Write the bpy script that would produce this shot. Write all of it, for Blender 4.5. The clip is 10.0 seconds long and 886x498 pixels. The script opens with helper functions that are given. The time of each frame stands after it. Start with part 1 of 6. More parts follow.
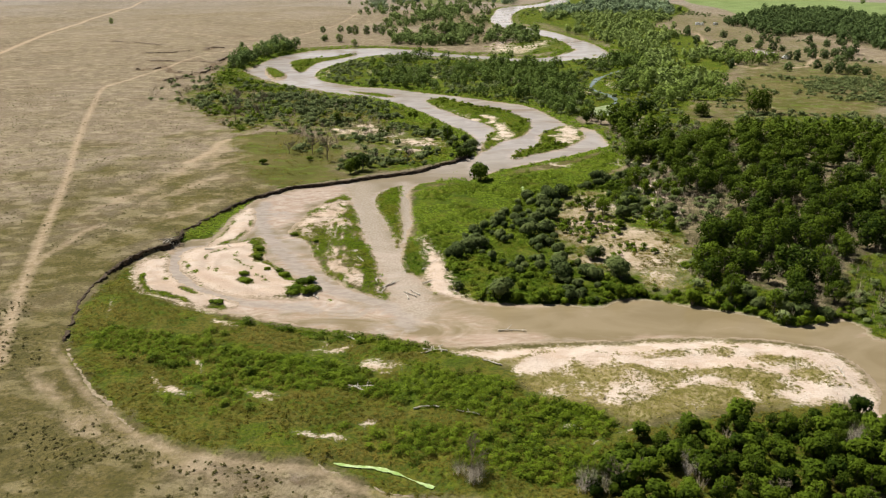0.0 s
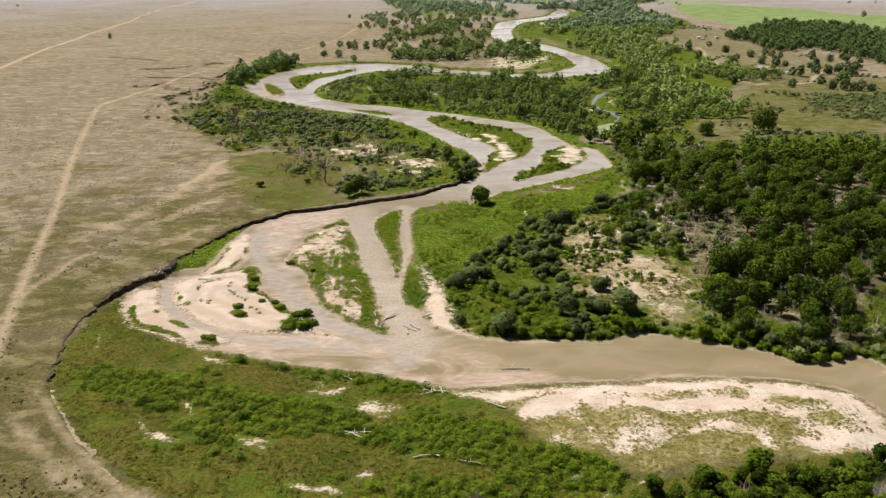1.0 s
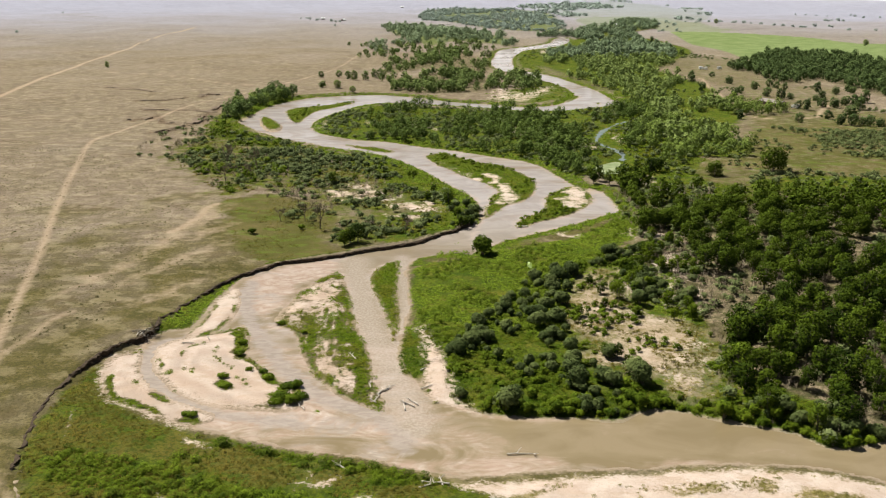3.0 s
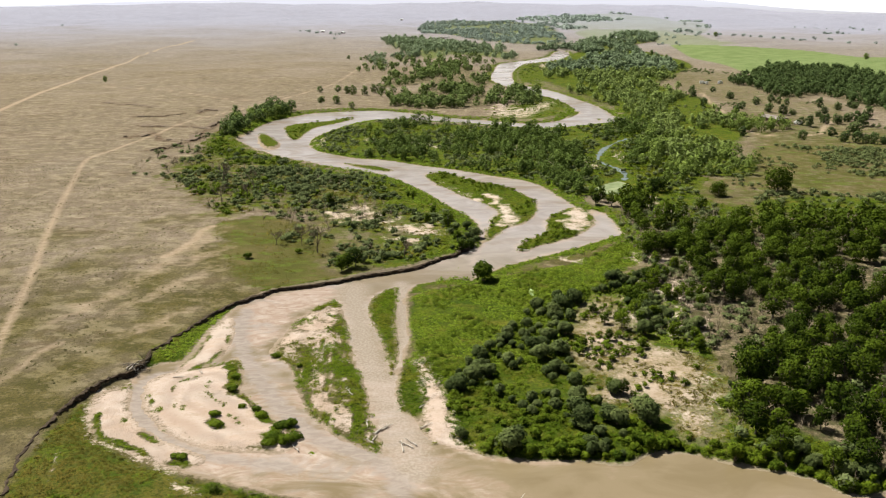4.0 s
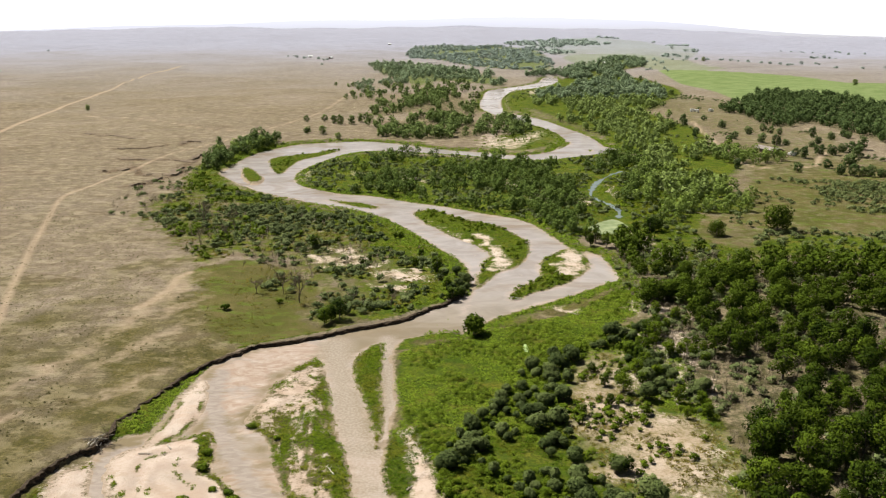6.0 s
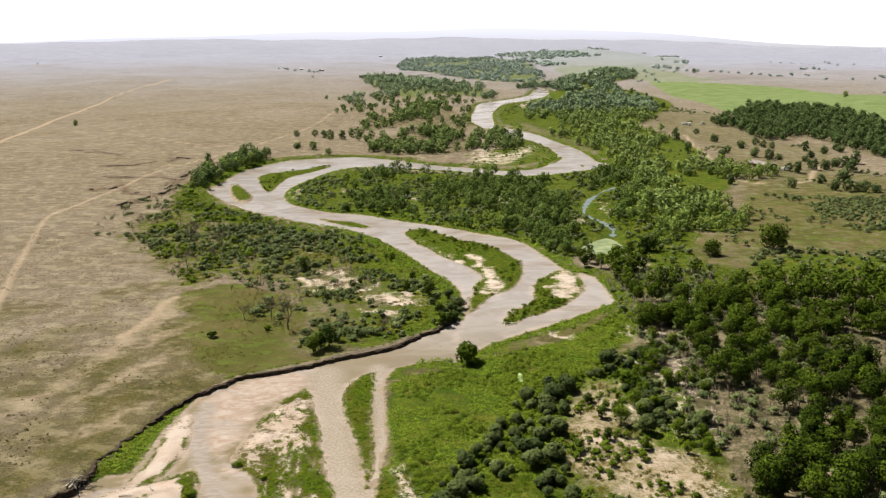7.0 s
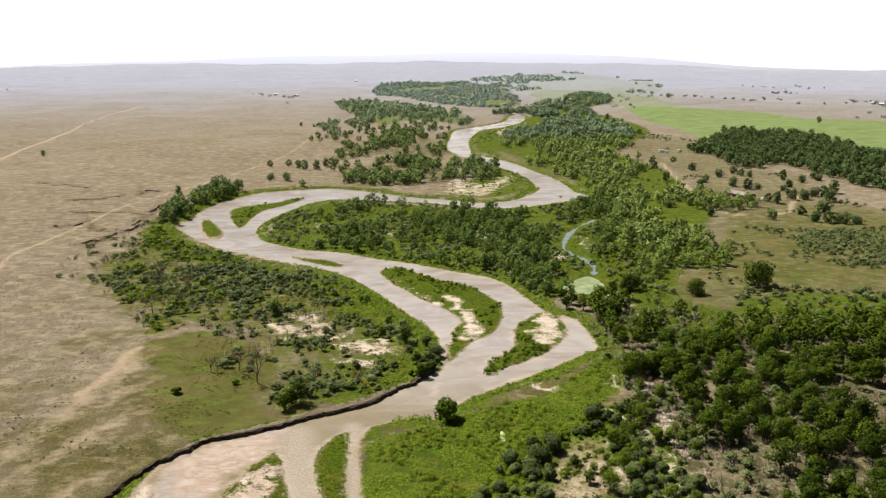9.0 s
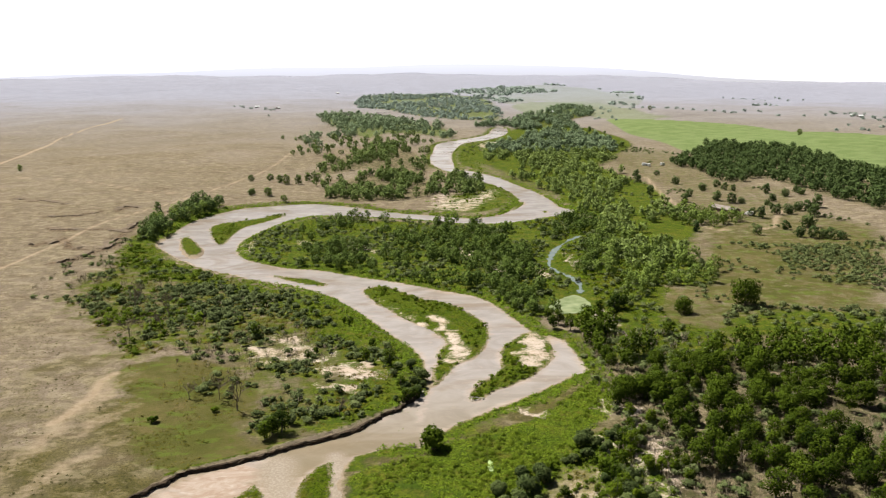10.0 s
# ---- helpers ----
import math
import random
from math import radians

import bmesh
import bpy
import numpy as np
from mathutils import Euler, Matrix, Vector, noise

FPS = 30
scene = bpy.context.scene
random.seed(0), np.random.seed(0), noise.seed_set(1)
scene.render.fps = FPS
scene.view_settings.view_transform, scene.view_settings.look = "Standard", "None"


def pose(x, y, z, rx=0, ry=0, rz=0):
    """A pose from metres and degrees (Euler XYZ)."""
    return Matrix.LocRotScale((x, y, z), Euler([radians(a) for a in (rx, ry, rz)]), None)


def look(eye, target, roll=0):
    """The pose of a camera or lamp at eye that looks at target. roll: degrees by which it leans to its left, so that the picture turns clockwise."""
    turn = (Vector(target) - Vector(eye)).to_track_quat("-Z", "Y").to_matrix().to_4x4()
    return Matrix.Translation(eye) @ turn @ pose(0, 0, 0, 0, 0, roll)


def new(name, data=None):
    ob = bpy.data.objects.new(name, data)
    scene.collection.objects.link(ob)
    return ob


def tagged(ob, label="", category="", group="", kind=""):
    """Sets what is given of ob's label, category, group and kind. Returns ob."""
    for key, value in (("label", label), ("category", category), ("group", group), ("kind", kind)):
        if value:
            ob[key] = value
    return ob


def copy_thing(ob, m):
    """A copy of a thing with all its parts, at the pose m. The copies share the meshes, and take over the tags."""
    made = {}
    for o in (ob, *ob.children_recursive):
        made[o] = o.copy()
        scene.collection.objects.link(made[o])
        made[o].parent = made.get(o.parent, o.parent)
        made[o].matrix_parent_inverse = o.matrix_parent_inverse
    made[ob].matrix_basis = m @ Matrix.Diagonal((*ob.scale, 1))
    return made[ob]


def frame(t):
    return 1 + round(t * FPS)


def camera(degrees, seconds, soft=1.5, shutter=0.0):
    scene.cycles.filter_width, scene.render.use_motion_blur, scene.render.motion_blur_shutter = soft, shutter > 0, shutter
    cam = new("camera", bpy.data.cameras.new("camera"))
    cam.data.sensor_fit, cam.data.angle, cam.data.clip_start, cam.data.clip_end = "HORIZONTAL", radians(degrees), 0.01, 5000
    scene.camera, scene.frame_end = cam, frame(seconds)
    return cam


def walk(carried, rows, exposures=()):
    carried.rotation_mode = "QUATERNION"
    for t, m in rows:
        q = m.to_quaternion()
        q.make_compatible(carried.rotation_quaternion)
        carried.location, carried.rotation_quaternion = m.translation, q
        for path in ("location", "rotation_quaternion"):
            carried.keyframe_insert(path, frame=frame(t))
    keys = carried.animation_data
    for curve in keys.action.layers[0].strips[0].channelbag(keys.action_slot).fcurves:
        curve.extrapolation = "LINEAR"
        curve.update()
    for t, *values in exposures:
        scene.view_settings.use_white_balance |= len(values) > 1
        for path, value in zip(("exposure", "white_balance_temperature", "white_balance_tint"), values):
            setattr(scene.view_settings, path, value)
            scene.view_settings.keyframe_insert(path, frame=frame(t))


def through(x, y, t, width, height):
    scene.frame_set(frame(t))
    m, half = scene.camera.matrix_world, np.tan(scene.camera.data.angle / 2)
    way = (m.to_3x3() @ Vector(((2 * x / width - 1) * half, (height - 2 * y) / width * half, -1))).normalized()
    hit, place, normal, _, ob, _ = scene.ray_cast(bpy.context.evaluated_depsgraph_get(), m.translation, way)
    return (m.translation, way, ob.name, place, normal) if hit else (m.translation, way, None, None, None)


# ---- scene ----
cam = camera(55.0, 10.0, soft=1.2)
PATH = [
    (0, (1.301, -5.34, 74.217), (1.26, -3.455, 73.552), -0.3),
    (0.5, (1.172, -1.124, 75.217), (1.131, 0.766, 74.564), -0.4),
    (1, (1.081, 2.713, 76.405), (1.039, 4.607, 75.764), -0.4),
    (1.5, (1.025, 6.589, 77.745), (0.984, 8.488, 77.116), -0.3),
    (2, (0.883, 10.358, 78.934), (0.842, 12.261, 78.319), -0.3),
    (2.5, (0.739, 14.163, 80.037), (0.698, 16.069, 79.434), -0.3),
    (4, (0.514, 24.952, 84.093), (0.474, 26.869, 83.525), -0.3),
    (4.5, (0.3, 28.976, 85.103), (0.265, 30.897, 84.548), -0.3),
    (5, (0.235, 32.9, 86.22), (0.206, 34.825, 85.677), -0.3),
    (5.5, (0.35, 37.089, 87.348), (0.328, 39.017, 86.817), -0.3),
    (7, (0.387, 47.742, 91.531), (0.392, 49.68, 91.034), -0.5),
    (7.5, (0.297, 51.14, 92.742), (0.314, 53.08, 92.258), -0.5),
    (8, (0.401, 54.414, 94.079), (0.43, 56.357, 93.605), -0.5),
    (8.5, (0.413, 57.474, 95.284), (0.458, 59.419, 94.822), -0.5),
    (9, (0.558, 60.652, 96.378), (0.618, 62.601, 95.93), -0.6),
    (9.5, (0.432, 63.739, 97.437), (0.512, 65.689, 97.001), -0.6),
    (10, (0.154, 66.953, 98.337), (0.255, 68.905, 97.914), -0.6),
]
walk(cam, [(t, look(eye, target, roll)) for t, eye, target, roll in PATH])

# ---- light: hazy summer midday, sun high, ahead and to the left ----
SUN_AZIMUTH, SUN_ELEVATION = 48.0, 56.0
sun_dir = Vector((-math.sin(radians(SUN_AZIMUTH)) * math.cos(radians(SUN_ELEVATION)),
                  math.cos(radians(SUN_AZIMUTH)) * math.cos(radians(SUN_ELEVATION)), math.sin(radians(SUN_ELEVATION))))
world = bpy.data.worlds.new("world")
scene.world = world
world.use_nodes = True
sky = world.node_tree.nodes.new("ShaderNodeTexSky")
sky.sky_type = 'NISHITA'
sky.sun_disc = False
sky.sun_elevation = radians(SUN_ELEVATION)
sky.sun_rotation = radians(-SUN_AZIMUTH)
sky.altitude, sky.air_density, sky.dust_density, sky.ozone_density = 0, 1.0, 2.5, 1.0
background = world.node_tree.nodes["Background"]
background.inputs["Strength"].default_value = 0.024
world.node_tree.links.new(sky.outputs["Color"], background.inputs["Color"])
sun = new("sun", bpy.data.lights.new("sun", 'SUN'))
sun.data.energy, sun.data.angle, sun.data.color = 5.0, radians(0.8), (1.0, 0.97, 0.89)
sun.matrix_world = look(sun_dir * 300, (0, 0, 0))
scene.view_settings.exposure = 0.5


# ---- materials ----
class Graph:
    """A small hand for node materials."""

    def __init__(self, name, roughness=0.9, specular=0.2):
        self.mat = bpy.data.materials.new(name)
        self.mat.use_nodes = True
        self.tree = self.mat.node_tree
        self.bsdf = self.tree.nodes["Principled BSDF"]
        self.bsdf.inputs["Roughness"].default_value = roughness
        self.bsdf.inputs["Specular IOR Level"].default_value = specular
        self.place = self.node("ShaderNodeNewGeometry").outputs["Position"]

    def node(self, kind):
        return self.tree.nodes.new(kind)

    def put(self, value, socket):
        if isinstance(value, bpy.types.NodeSocket):
            self.tree.links.new(value, socket)
        elif isinstance(value, tuple) and len(value) == 3:
            socket.default_value = (*value, 1)
        else:
            socket.default_value = value

    def math(self, op, a, b=0.0, clamp=False):
        n = self.node("ShaderNodeMath")
        n.operation, n.use_clamp = op, clamp
        self.put(a, n.inputs[0])
        self.put(b, n.inputs[1])
        return n.outputs[0]

    def noise(self, scale, detail=3.0, rough=0.55, stretch=None, distort=0.0):
        n = self.node("ShaderNodeTexNoise")
        n.inputs["Scale"].default_value = scale
        n.inputs["Detail"].default_value = detail
        n.inputs["Roughness"].default_value = rough
        n.inputs["Distortion"].default_value = distort
        vec = self.place
        if stretch:
            m = self.node("ShaderNodeMapping")
            m.inputs["Rotation"].default_value = (0, 0, radians(stretch[0]))
            m.inputs["Scale"].default_value = (stretch[1], stretch[2], 1)
            self.tree.links.new(vec, m.inputs["Vector"])
            vec = m.outputs[0]
        self.tree.links.new(vec, n.inputs["Vector"])
        return n.outputs["Fac"]

    def step(self, value, low, high):
        n = self.node("ShaderNodeMapRange")
        n.inputs["From Min"].default_value, n.inputs["From Max"].default_value = low, high
        self.put(value, n.inputs["Value"])
        return n.outputs[0]

    def mix(self, fac, a, b):
        n = self.node("ShaderNodeMix")
        n.data_type = 'RGBA'
        self.put(fac, n.inputs[0])
        self.put(a, n.inputs[6])
        self.put(b, n.inputs[7])
        return n.outputs[2]

    def attribute(self, name):
        a = self.node("ShaderNodeAttribute")
        a.attribute_name = name
        s = self.node("ShaderNodeSeparateColor")
        self.tree.links.new(a.outputs["Color"], s.inputs[0])
        return (*s.outputs, a.outputs["Alpha"])

    def color(self, value):
        self.put(value, self.bsdf.inputs["Base Color"])

    def bump(self, height, strength, distance):
        b = self.node("ShaderNodeBump")
        b.inputs["Strength"].default_value, b.inputs["Distance"].default_value = strength, distance
        self.put(height, b.inputs["Height"])
        self.tree.links.new(b.outputs[0], self.bsdf.inputs["Normal"])


def ground_material():
    g = Graph("ground_earth", 1.0, 0.03)
    n_huge, n_big, n_mid = g.noise(0.008, 4), g.noise(0.045, 5, 0.6), g.noise(0.2, 5, 0.65)
    n_one, n_fine, n_grain = g.noise(0.55, 4, 0.65), g.noise(1.5, 4, 0.7), g.noise(5.0, 3, 0.7)
    n_alt = g.noise(0.11, 5, 0.65, (40, 1.0, 1.6))
    streak = g.noise(0.05, 5, 0.68, (25, 0.7, 1.5), 0.8)
    rill = g.noise(0.02, 6, 0.7, (70, 1.0, 3.0), 1.5)
    sand, lush, olive, wood = g.attribute("zone_a")
    shore, road, field, scrub = g.attribute("zone_b")
    far_haze, dry, scarp, damp = g.attribute("zone_c")
    lumps = g.math('ADD', g.math('MULTIPLY', n_mid, 0.5), g.math('MULTIPLY', n_fine, 0.5))

    def patch(noise, middle, soft, amount=1.0):
        return g.math('MULTIPLY', g.step(noise, middle - soft, middle + soft), amount)

    def edge(mask, noise, amount, sharp):
        m = g.math('ADD', mask, g.math('MULTIPLY', g.math('SUBTRACT', noise, 0.5), amount))
        return g.math('MULTIPLY', g.step(m, 0.5 - 0.5 / sharp, 0.5 + 0.5 / sharp), g.step(mask, 0.02, 0.06))

    # dry short-grass prairie
    c = g.mix(patch(n_huge, 0.5, 0.12), (0.208, 0.162, 0.119), (0.280, 0.223, 0.170))
    c = g.mix(patch(streak, 0.54, 0.08, 0.45), c, (0.188, 0.142, 0.098))
    c = g.mix(patch(n_big, 0.55, 0.08, 0.35), c, (0.185, 0.155, 0.080))
    c = g.mix(patch(g.noise(0.014, 6, 0.68), 0.54, 0.06, 0.45), c, (0.168, 0.134, 0.096))
    c = g.mix(patch(n_mid, 0.56, 0.06, 0.65), c, (0.378, 0.316, 0.205))
    c = g.mix(patch(n_one, 0.55, 0.05, 0.55), c, (0.14, 0.112, 0.058))
    c = g.mix(patch(n_fine, 0.55, 0.05, 0.65), c, (0.115, 0.09, 0.045))
    c = g.mix(patch(rill, 0.59, 0.03, 0.6), c, (0.14, 0.10, 0.06))
    c = g.mix(patch(n_alt, 0.56, 0.035, 0.45), c, (0.375, 0.315, 0.215))
    # far plain: distance haze painted in as a pale lavender tint
    c = g.mix(g.math('MULTIPLY', g.step(g.math('ADD', far_haze, g.math('MULTIPLY', g.math('SUBTRACT', n_huge, 0.5), 0.5)), 0.05, 0.95), 0.9), c, g.mix(patch(rill, 0.52, 0.1, 0.6), g.mix(far_haze, (0.310, 0.285, 0.280), (0.375, 0.385, 0.475)), (0.235, 0.235, 0.27)))
    # greener prairie towards the bank
    green_dry = g.mix(patch(n_mid, 0.5, 0.1), (0.066, 0.064, 0.009), (0.120, 0.100, 0.024))
    green_dry = g.mix(patch(n_one, 0.58, 0.05, 0.5), green_dry, (0.22, 0.175, 0.09))
    green_dry = g.mix(patch(n_fine, 0.52, 0.06, 0.75), green_dry, (0.050, 0.050, 0.015))
    green_dry = g.mix(patch(n_alt, 0.565, 0.04, 0.55), green_dry, (0.25, 0.205, 0.105))
    c = g.mix(g.math('MULTIPLY', edge(scrub, n_big, 2.2, 1.6), 0.85), c, green_dry)
    # olive meadow
    meadow = g.mix(patch(n_big, 0.5, 0.1), (0.088, 0.088, 0.020), (0.160, 0.125, 0.052))
    meadow = g.mix(patch(n_mid, 0.55, 0.08, 0.6), meadow, (0.075, 0.080, 0.020))
    meadow = g.mix(patch(n_fine, 0.52, 0.08, 0.5), meadow, (0.085, 0.095, 0.02))
    meadow = g.mix(patch(n_alt, 0.57, 0.05, 0.7), meadow, (0.11, 0.15, 0.022))
    meadow = g.mix(g.math('MULTIPLY', dry, 0.85), meadow, g.mix(patch(n_one, 0.5, 0.1), (0.185, 0.160, 0.045), (0.36, 0.29, 0.15)))
    c = g.mix(edge(olive, n_mid, 1.2, 2.5), c, meadow)
    # wood floor
    floor = g.mix(patch(n_mid, 0.50, 0.07), (0.105, 0.088, 0.045), (0.30, 0.235, 0.15))
    floor = g.mix(patch(n_one, 0.53, 0.07, 0.7), floor, (0.070, 0.080, 0.026))
    floor = g.mix(patch(n_fine, 0.54, 0.06, 0.6), floor, (0.045, 0.045, 0.02))
    c = g.mix(edge(wood, n_mid, 1.6, 2.0), c, floor)
    # lush grass, drier on the old side of the bar
    grass = g.mix(patch(n_mid, 0.5, 0.1), (0.052, 0.096, 0.004), (0.122, 0.152, 0.010))
    grass = g.mix(patch(g.math('ADD', n_alt, g.math('MULTIPLY', dry, 0.06)), 0.56, 0.06, 0.8), grass, (0.160, 0.148, 0.020))
    grass = g.mix(g.math('MULTIPLY', dry, patch(n_alt, 0.47, 0.12, 0.85)), grass, g.mix(patch(n_one, 0.5, 0.1), (0.092, 0.082, 0.014), (0.165, 0.132, 0.034)))
    grass = g.mix(patch(n_one, 0.55, 0.06, 0.65), grass, (0.05, 0.085, 0.008))
    grass = g.mix(patch(n_fine, 0.52, 0.06, 0.7), grass, (0.032, 0.052, 0.006))
    c = g.mix(edge(lush, n_mid, 1.6, 3.0), c, grass)
    # raw earth of the eroded draws
    c = g.mix(edge(scarp, n_mid, 2.6, 2.5), c, g.mix(patch(n_one, 0.5, 0.08), (0.085, 0.06, 0.038), (0.20, 0.145, 0.095)))
    # irrigated field, with distance haze mixed into its green
    crop = g.mix(patch(n_big, 0.5, 0.12), (0.150, 0.205, 0.070), (0.200, 0.255, 0.098))
    c = g.mix(g.step(field, 0.35, 0.65), c, crop)
    c = g.mix(patch(n_grain, 0.55, 0.1, 0.35), c, (0.10, 0.08, 0.045))
    # sand
    dune = g.mix(patch(n_mid, 0.5, 0.12), (0.505, 0.395, 0.32), (0.605, 0.505, 0.425))
    dune = g.mix(patch(streak, 0.53, 0.05, 0.35), dune, (0.50, 0.355, 0.255))
    dune = g.mix(patch(n_alt, 0.58, 0.03, 0.6), dune, (0.45, 0.34, 0.25))
    dune = g.mix(patch(n_fine, 0.58, 0.05, 0.25), dune, (0.36, 0.28, 0.18))
    dune = g.mix(g.math('MULTIPLY', edge(damp, n_mid, 2.4, 1.4), 0.6), dune, g.mix(patch(n_big, 0.5, 0.1), (0.40, 0.285, 0.205), (0.36, 0.29, 0.235)))
    c = g.mix(edge(sand, lumps, 2.2, 4.0), c, dune)
    # tracks
    track = g.mix(patch(n_one, 0.5, 0.1), (0.37, 0.275, 0.18), (0.44, 0.34, 0.24))
    c = g.mix(g.math('MULTIPLY', edge(road, n_one, 0.7, 1.6), 0.72), c, track)
    # wet margin: shore is 0.5 at the water's edge
    c = g.mix(g.math('MULTIPLY', g.step(g.math('ADD', shore, g.math('MULTIPLY', g.math('SUBTRACT', n_one, 0.5), 0.2)), 0.56, 0.51), 0.7), c, (0.39, 0.30, 0.225))
    g.color(c)
    h = g.math('ADD', g.math('MULTIPLY', n_fine, 0.7), g.math('MULTIPLY', n_grain, 0.3))
    g.bump(h, 0.9, 0.6)
    return g.mat


def water_material():
    g = Graph("silty_water", 0.22, 0.42)
    flow = g.noise(0.07, 5, 0.6, (-25, 0.8, 1.3), 0.9)
    swirl = g.noise(0.13, 5, 0.6, (-35, 0.75, 1.4), 3.0)
    fine = g.noise(0.5, 4, 0.6, (-20, 0.6, 1.4), 0.8)
    shallow, riffle, sky_sheen, thread = g.attribute("flow")
    c = g.mix(g.step(flow, 0.4, 0.6), (0.208, 0.160, 0.088), (0.250, 0.194, 0.116))
    tone = g.noise(0.045, 5, 0.6, (-50, 0.7, 1.5), 2.0)
    pale = g.mix(g.step(swirl, 0.42, 0.58), (0.375, 0.270, 0.202), (0.46, 0.365, 0.295))
    pale = g.mix(g.math('MULTIPLY', g.step(tone, 0.5, 0.6), 0.7), pale, (0.355, 0.312, 0.278))
    pale = g.mix(g.math('MULTIPLY', g.step(swirl, 0.60, 0.67), 0.55), pale, (0.58, 0.495, 0.42))
    pale = g.mix(g.math('MULTIPLY', g.step(fine, 0.52, 0.6), 0.35), pale, (0.32, 0.23, 0.16))
    bank = g.math('ADD', shallow, g.math('MULTIPLY', g.math('SUBTRACT', flow, 0.5), 1.8))
    c = g.mix(g.math('MULTIPLY', g.step(bank, 0.3, 0.75), 0.92), c, pale)
    # upper reach: pale sky sheen put into the colour, plus brown and shallow tints
    broad = g.mix(g.step(flow, 0.4, 0.6), (0.355, 0.312, 0.288), (0.435, 0.392, 0.368))
    broad = g.mix(g.math('MULTIPLY', g.step(g.noise(0.02, 4, 0.6, (-30, 0.7, 1.4), 1.0), 0.5, 0.62), 0.75), broad, (0.275, 0.205, 0.150))
    broad = g.mix(g.math('MULTIPLY', g.step(swirl, 0.57, 0.66), 0.4), broad, (0.50, 0.42, 0.36))
    broad = g.mix(g.math('MULTIPLY', g.step(bank, 0.35, 0.85), 0.8), broad, g.mix(g.step(swirl, 0.42, 0.58), (0.43, 0.315, 0.245), (0.50, 0.40, 0.33)))
    c = g.mix(g.math('MULTIPLY', sky_sheen, 0.9), c, broad)
    c = g.mix(g.math('MULTIPLY', g.step(g.math('ADD', thread, g.math('MULTIPLY', g.math('SUBTRACT', swirl, 0.5), 1.6)), 0.25, 0.8), 0.85), c, g.mix(g.step(fine, 0.4, 0.6), (0.285, 0.236, 0.196), (0.365, 0.308, 0.262)))
    chop = g.noise(1.6, 3, 0.6)
    rough = g.math('MULTIPLY', riffle, g.step(chop, 0.46, 0.58))
    c = g.mix(g.math('MULTIPLY', riffle, 0.6), c, (0.36, 0.295, 0.235))
    c = g.mix(g.math('MULTIPLY', rough, 0.3), c, (0.52, 0.46, 0.40))
    g.color(c)
    swell = g.math('ADD', g.math('MULTIPLY', g.noise(0.9, 3, 0.6), 0.5), g.math('MULTIPLY', g.math('ADD', riffle, 0.12), chop))
    g.bump(swell, 0.35, 0.12)
    return g.mat


def leaf_material(name, dark, light, through=0.17, dry=None):
    g = Graph(name, 0.75, 0.05)
    island = g.node("ShaderNodeNewGeometry").outputs["Random Per Island"]
    per = g.node("ShaderNodeObjectInfo").outputs["Random"]
    patch = g.noise(0.16, 3, 0.6)
    pick = g.math('ADD', g.math('MULTIPLY', island, 0.2), g.math('ADD', g.math('MULTIPLY', per, 0.36), g.math('MULTIPLY', patch, 0.5)))
    c = g.mix(g.step(pick, 0.26, 0.92), dark, light)
    if dry:
        c = g.mix(g.math('MULTIPLY', g.step(g.noise(0.09, 4, 0.65), 0.47, 0.60), 0.75), c, dry)
    g.color(c)
    t = g.node("ShaderNodeBsdfTranslucent")
    g.put(c, t.inputs["Color"])
    m = g.node("ShaderNodeMixShader")
    m.inputs["Fac"].default_value = through
    out = g.tree.nodes["Material Output"]
    g.tree.links.new(g.bsdf.outputs[0], m.inputs[1])
    g.tree.links.new(t.outputs[0], m.inputs[2])
    g.tree.links.new(m.outputs[0], out.inputs["Surface"])
    return g.mat


def plain_material(name, a, b, scale=2.0, roughness=0.9, bump=0.0):
    g = Graph(name, roughness, 0.2)
    n = g.noise(scale, 4, 0.65)
    g.color(g.mix(g.step(n, 0.3, 0.7), a, b))
    if bump:
        g.bump(n, 0.7, bump)
    return g.mat


MAT_GROUND = ground_material()
MAT_WATER = water_material()
MAT_COTTONWOOD = leaf_material("cottonwood_leaf", (0.010, 0.023, 0.001), (0.112, 0.162, 0.010), 0.08)
# FARWOOD, MIDWOOD and the palest leaf carry distance haze in their colours
MAT_FARWOOD = leaf_material("haze_tinted_cottonwood_leaf", (0.072, 0.112, 0.030), (0.278, 0.345, 0.095))
MAT_LOOPWOOD = leaf_material("mid_cottonwood_leaf", (0.042, 0.076, 0.014), (0.228, 0.300, 0.060))
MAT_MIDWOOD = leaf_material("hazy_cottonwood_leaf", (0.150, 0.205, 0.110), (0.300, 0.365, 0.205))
MAT_PLANTATION = leaf_material("dark_plantation_leaf", (0.045, 0.075, 0.022), (0.150, 0.200, 0.062))
MAT_HAZEWOOD = leaf_material("haze_paled_leaf", (0.23, 0.285, 0.235), (0.335, 0.395, 0.335))
MAT_WILLOW = leaf_material("willow_leaf", (0.032, 0.062, 0.004), (0.172, 0.232, 0.013))
MAT_OLIVE = leaf_material("russian_olive_leaf", (0.044, 0.066, 0.018), (0.178, 0.214, 0.068))
MAT_BRUSH = leaf_material("dusty_brush_leaf", (0.066, 0.090, 0.030), (0.225, 0.260, 0.098))
MAT_FRESH = leaf_material("fresh_willow_shoots", (0.080, 0.138, 0.008), (0.255, 0.335, 0.028), 0.3)
MAT_GRASS = leaf_material("reed_grass", (0.046, 0.088, 0.003), (0.168, 0.228, 0.010), 0.3, (0.160, 0.158, 0.014))
MAT_DRYGRASS = leaf_material("olive_dry_grass", (0.070, 0.068, 0.007), (0.168, 0.142, 0.018), 0.3, (0.195, 0.155, 0.028))
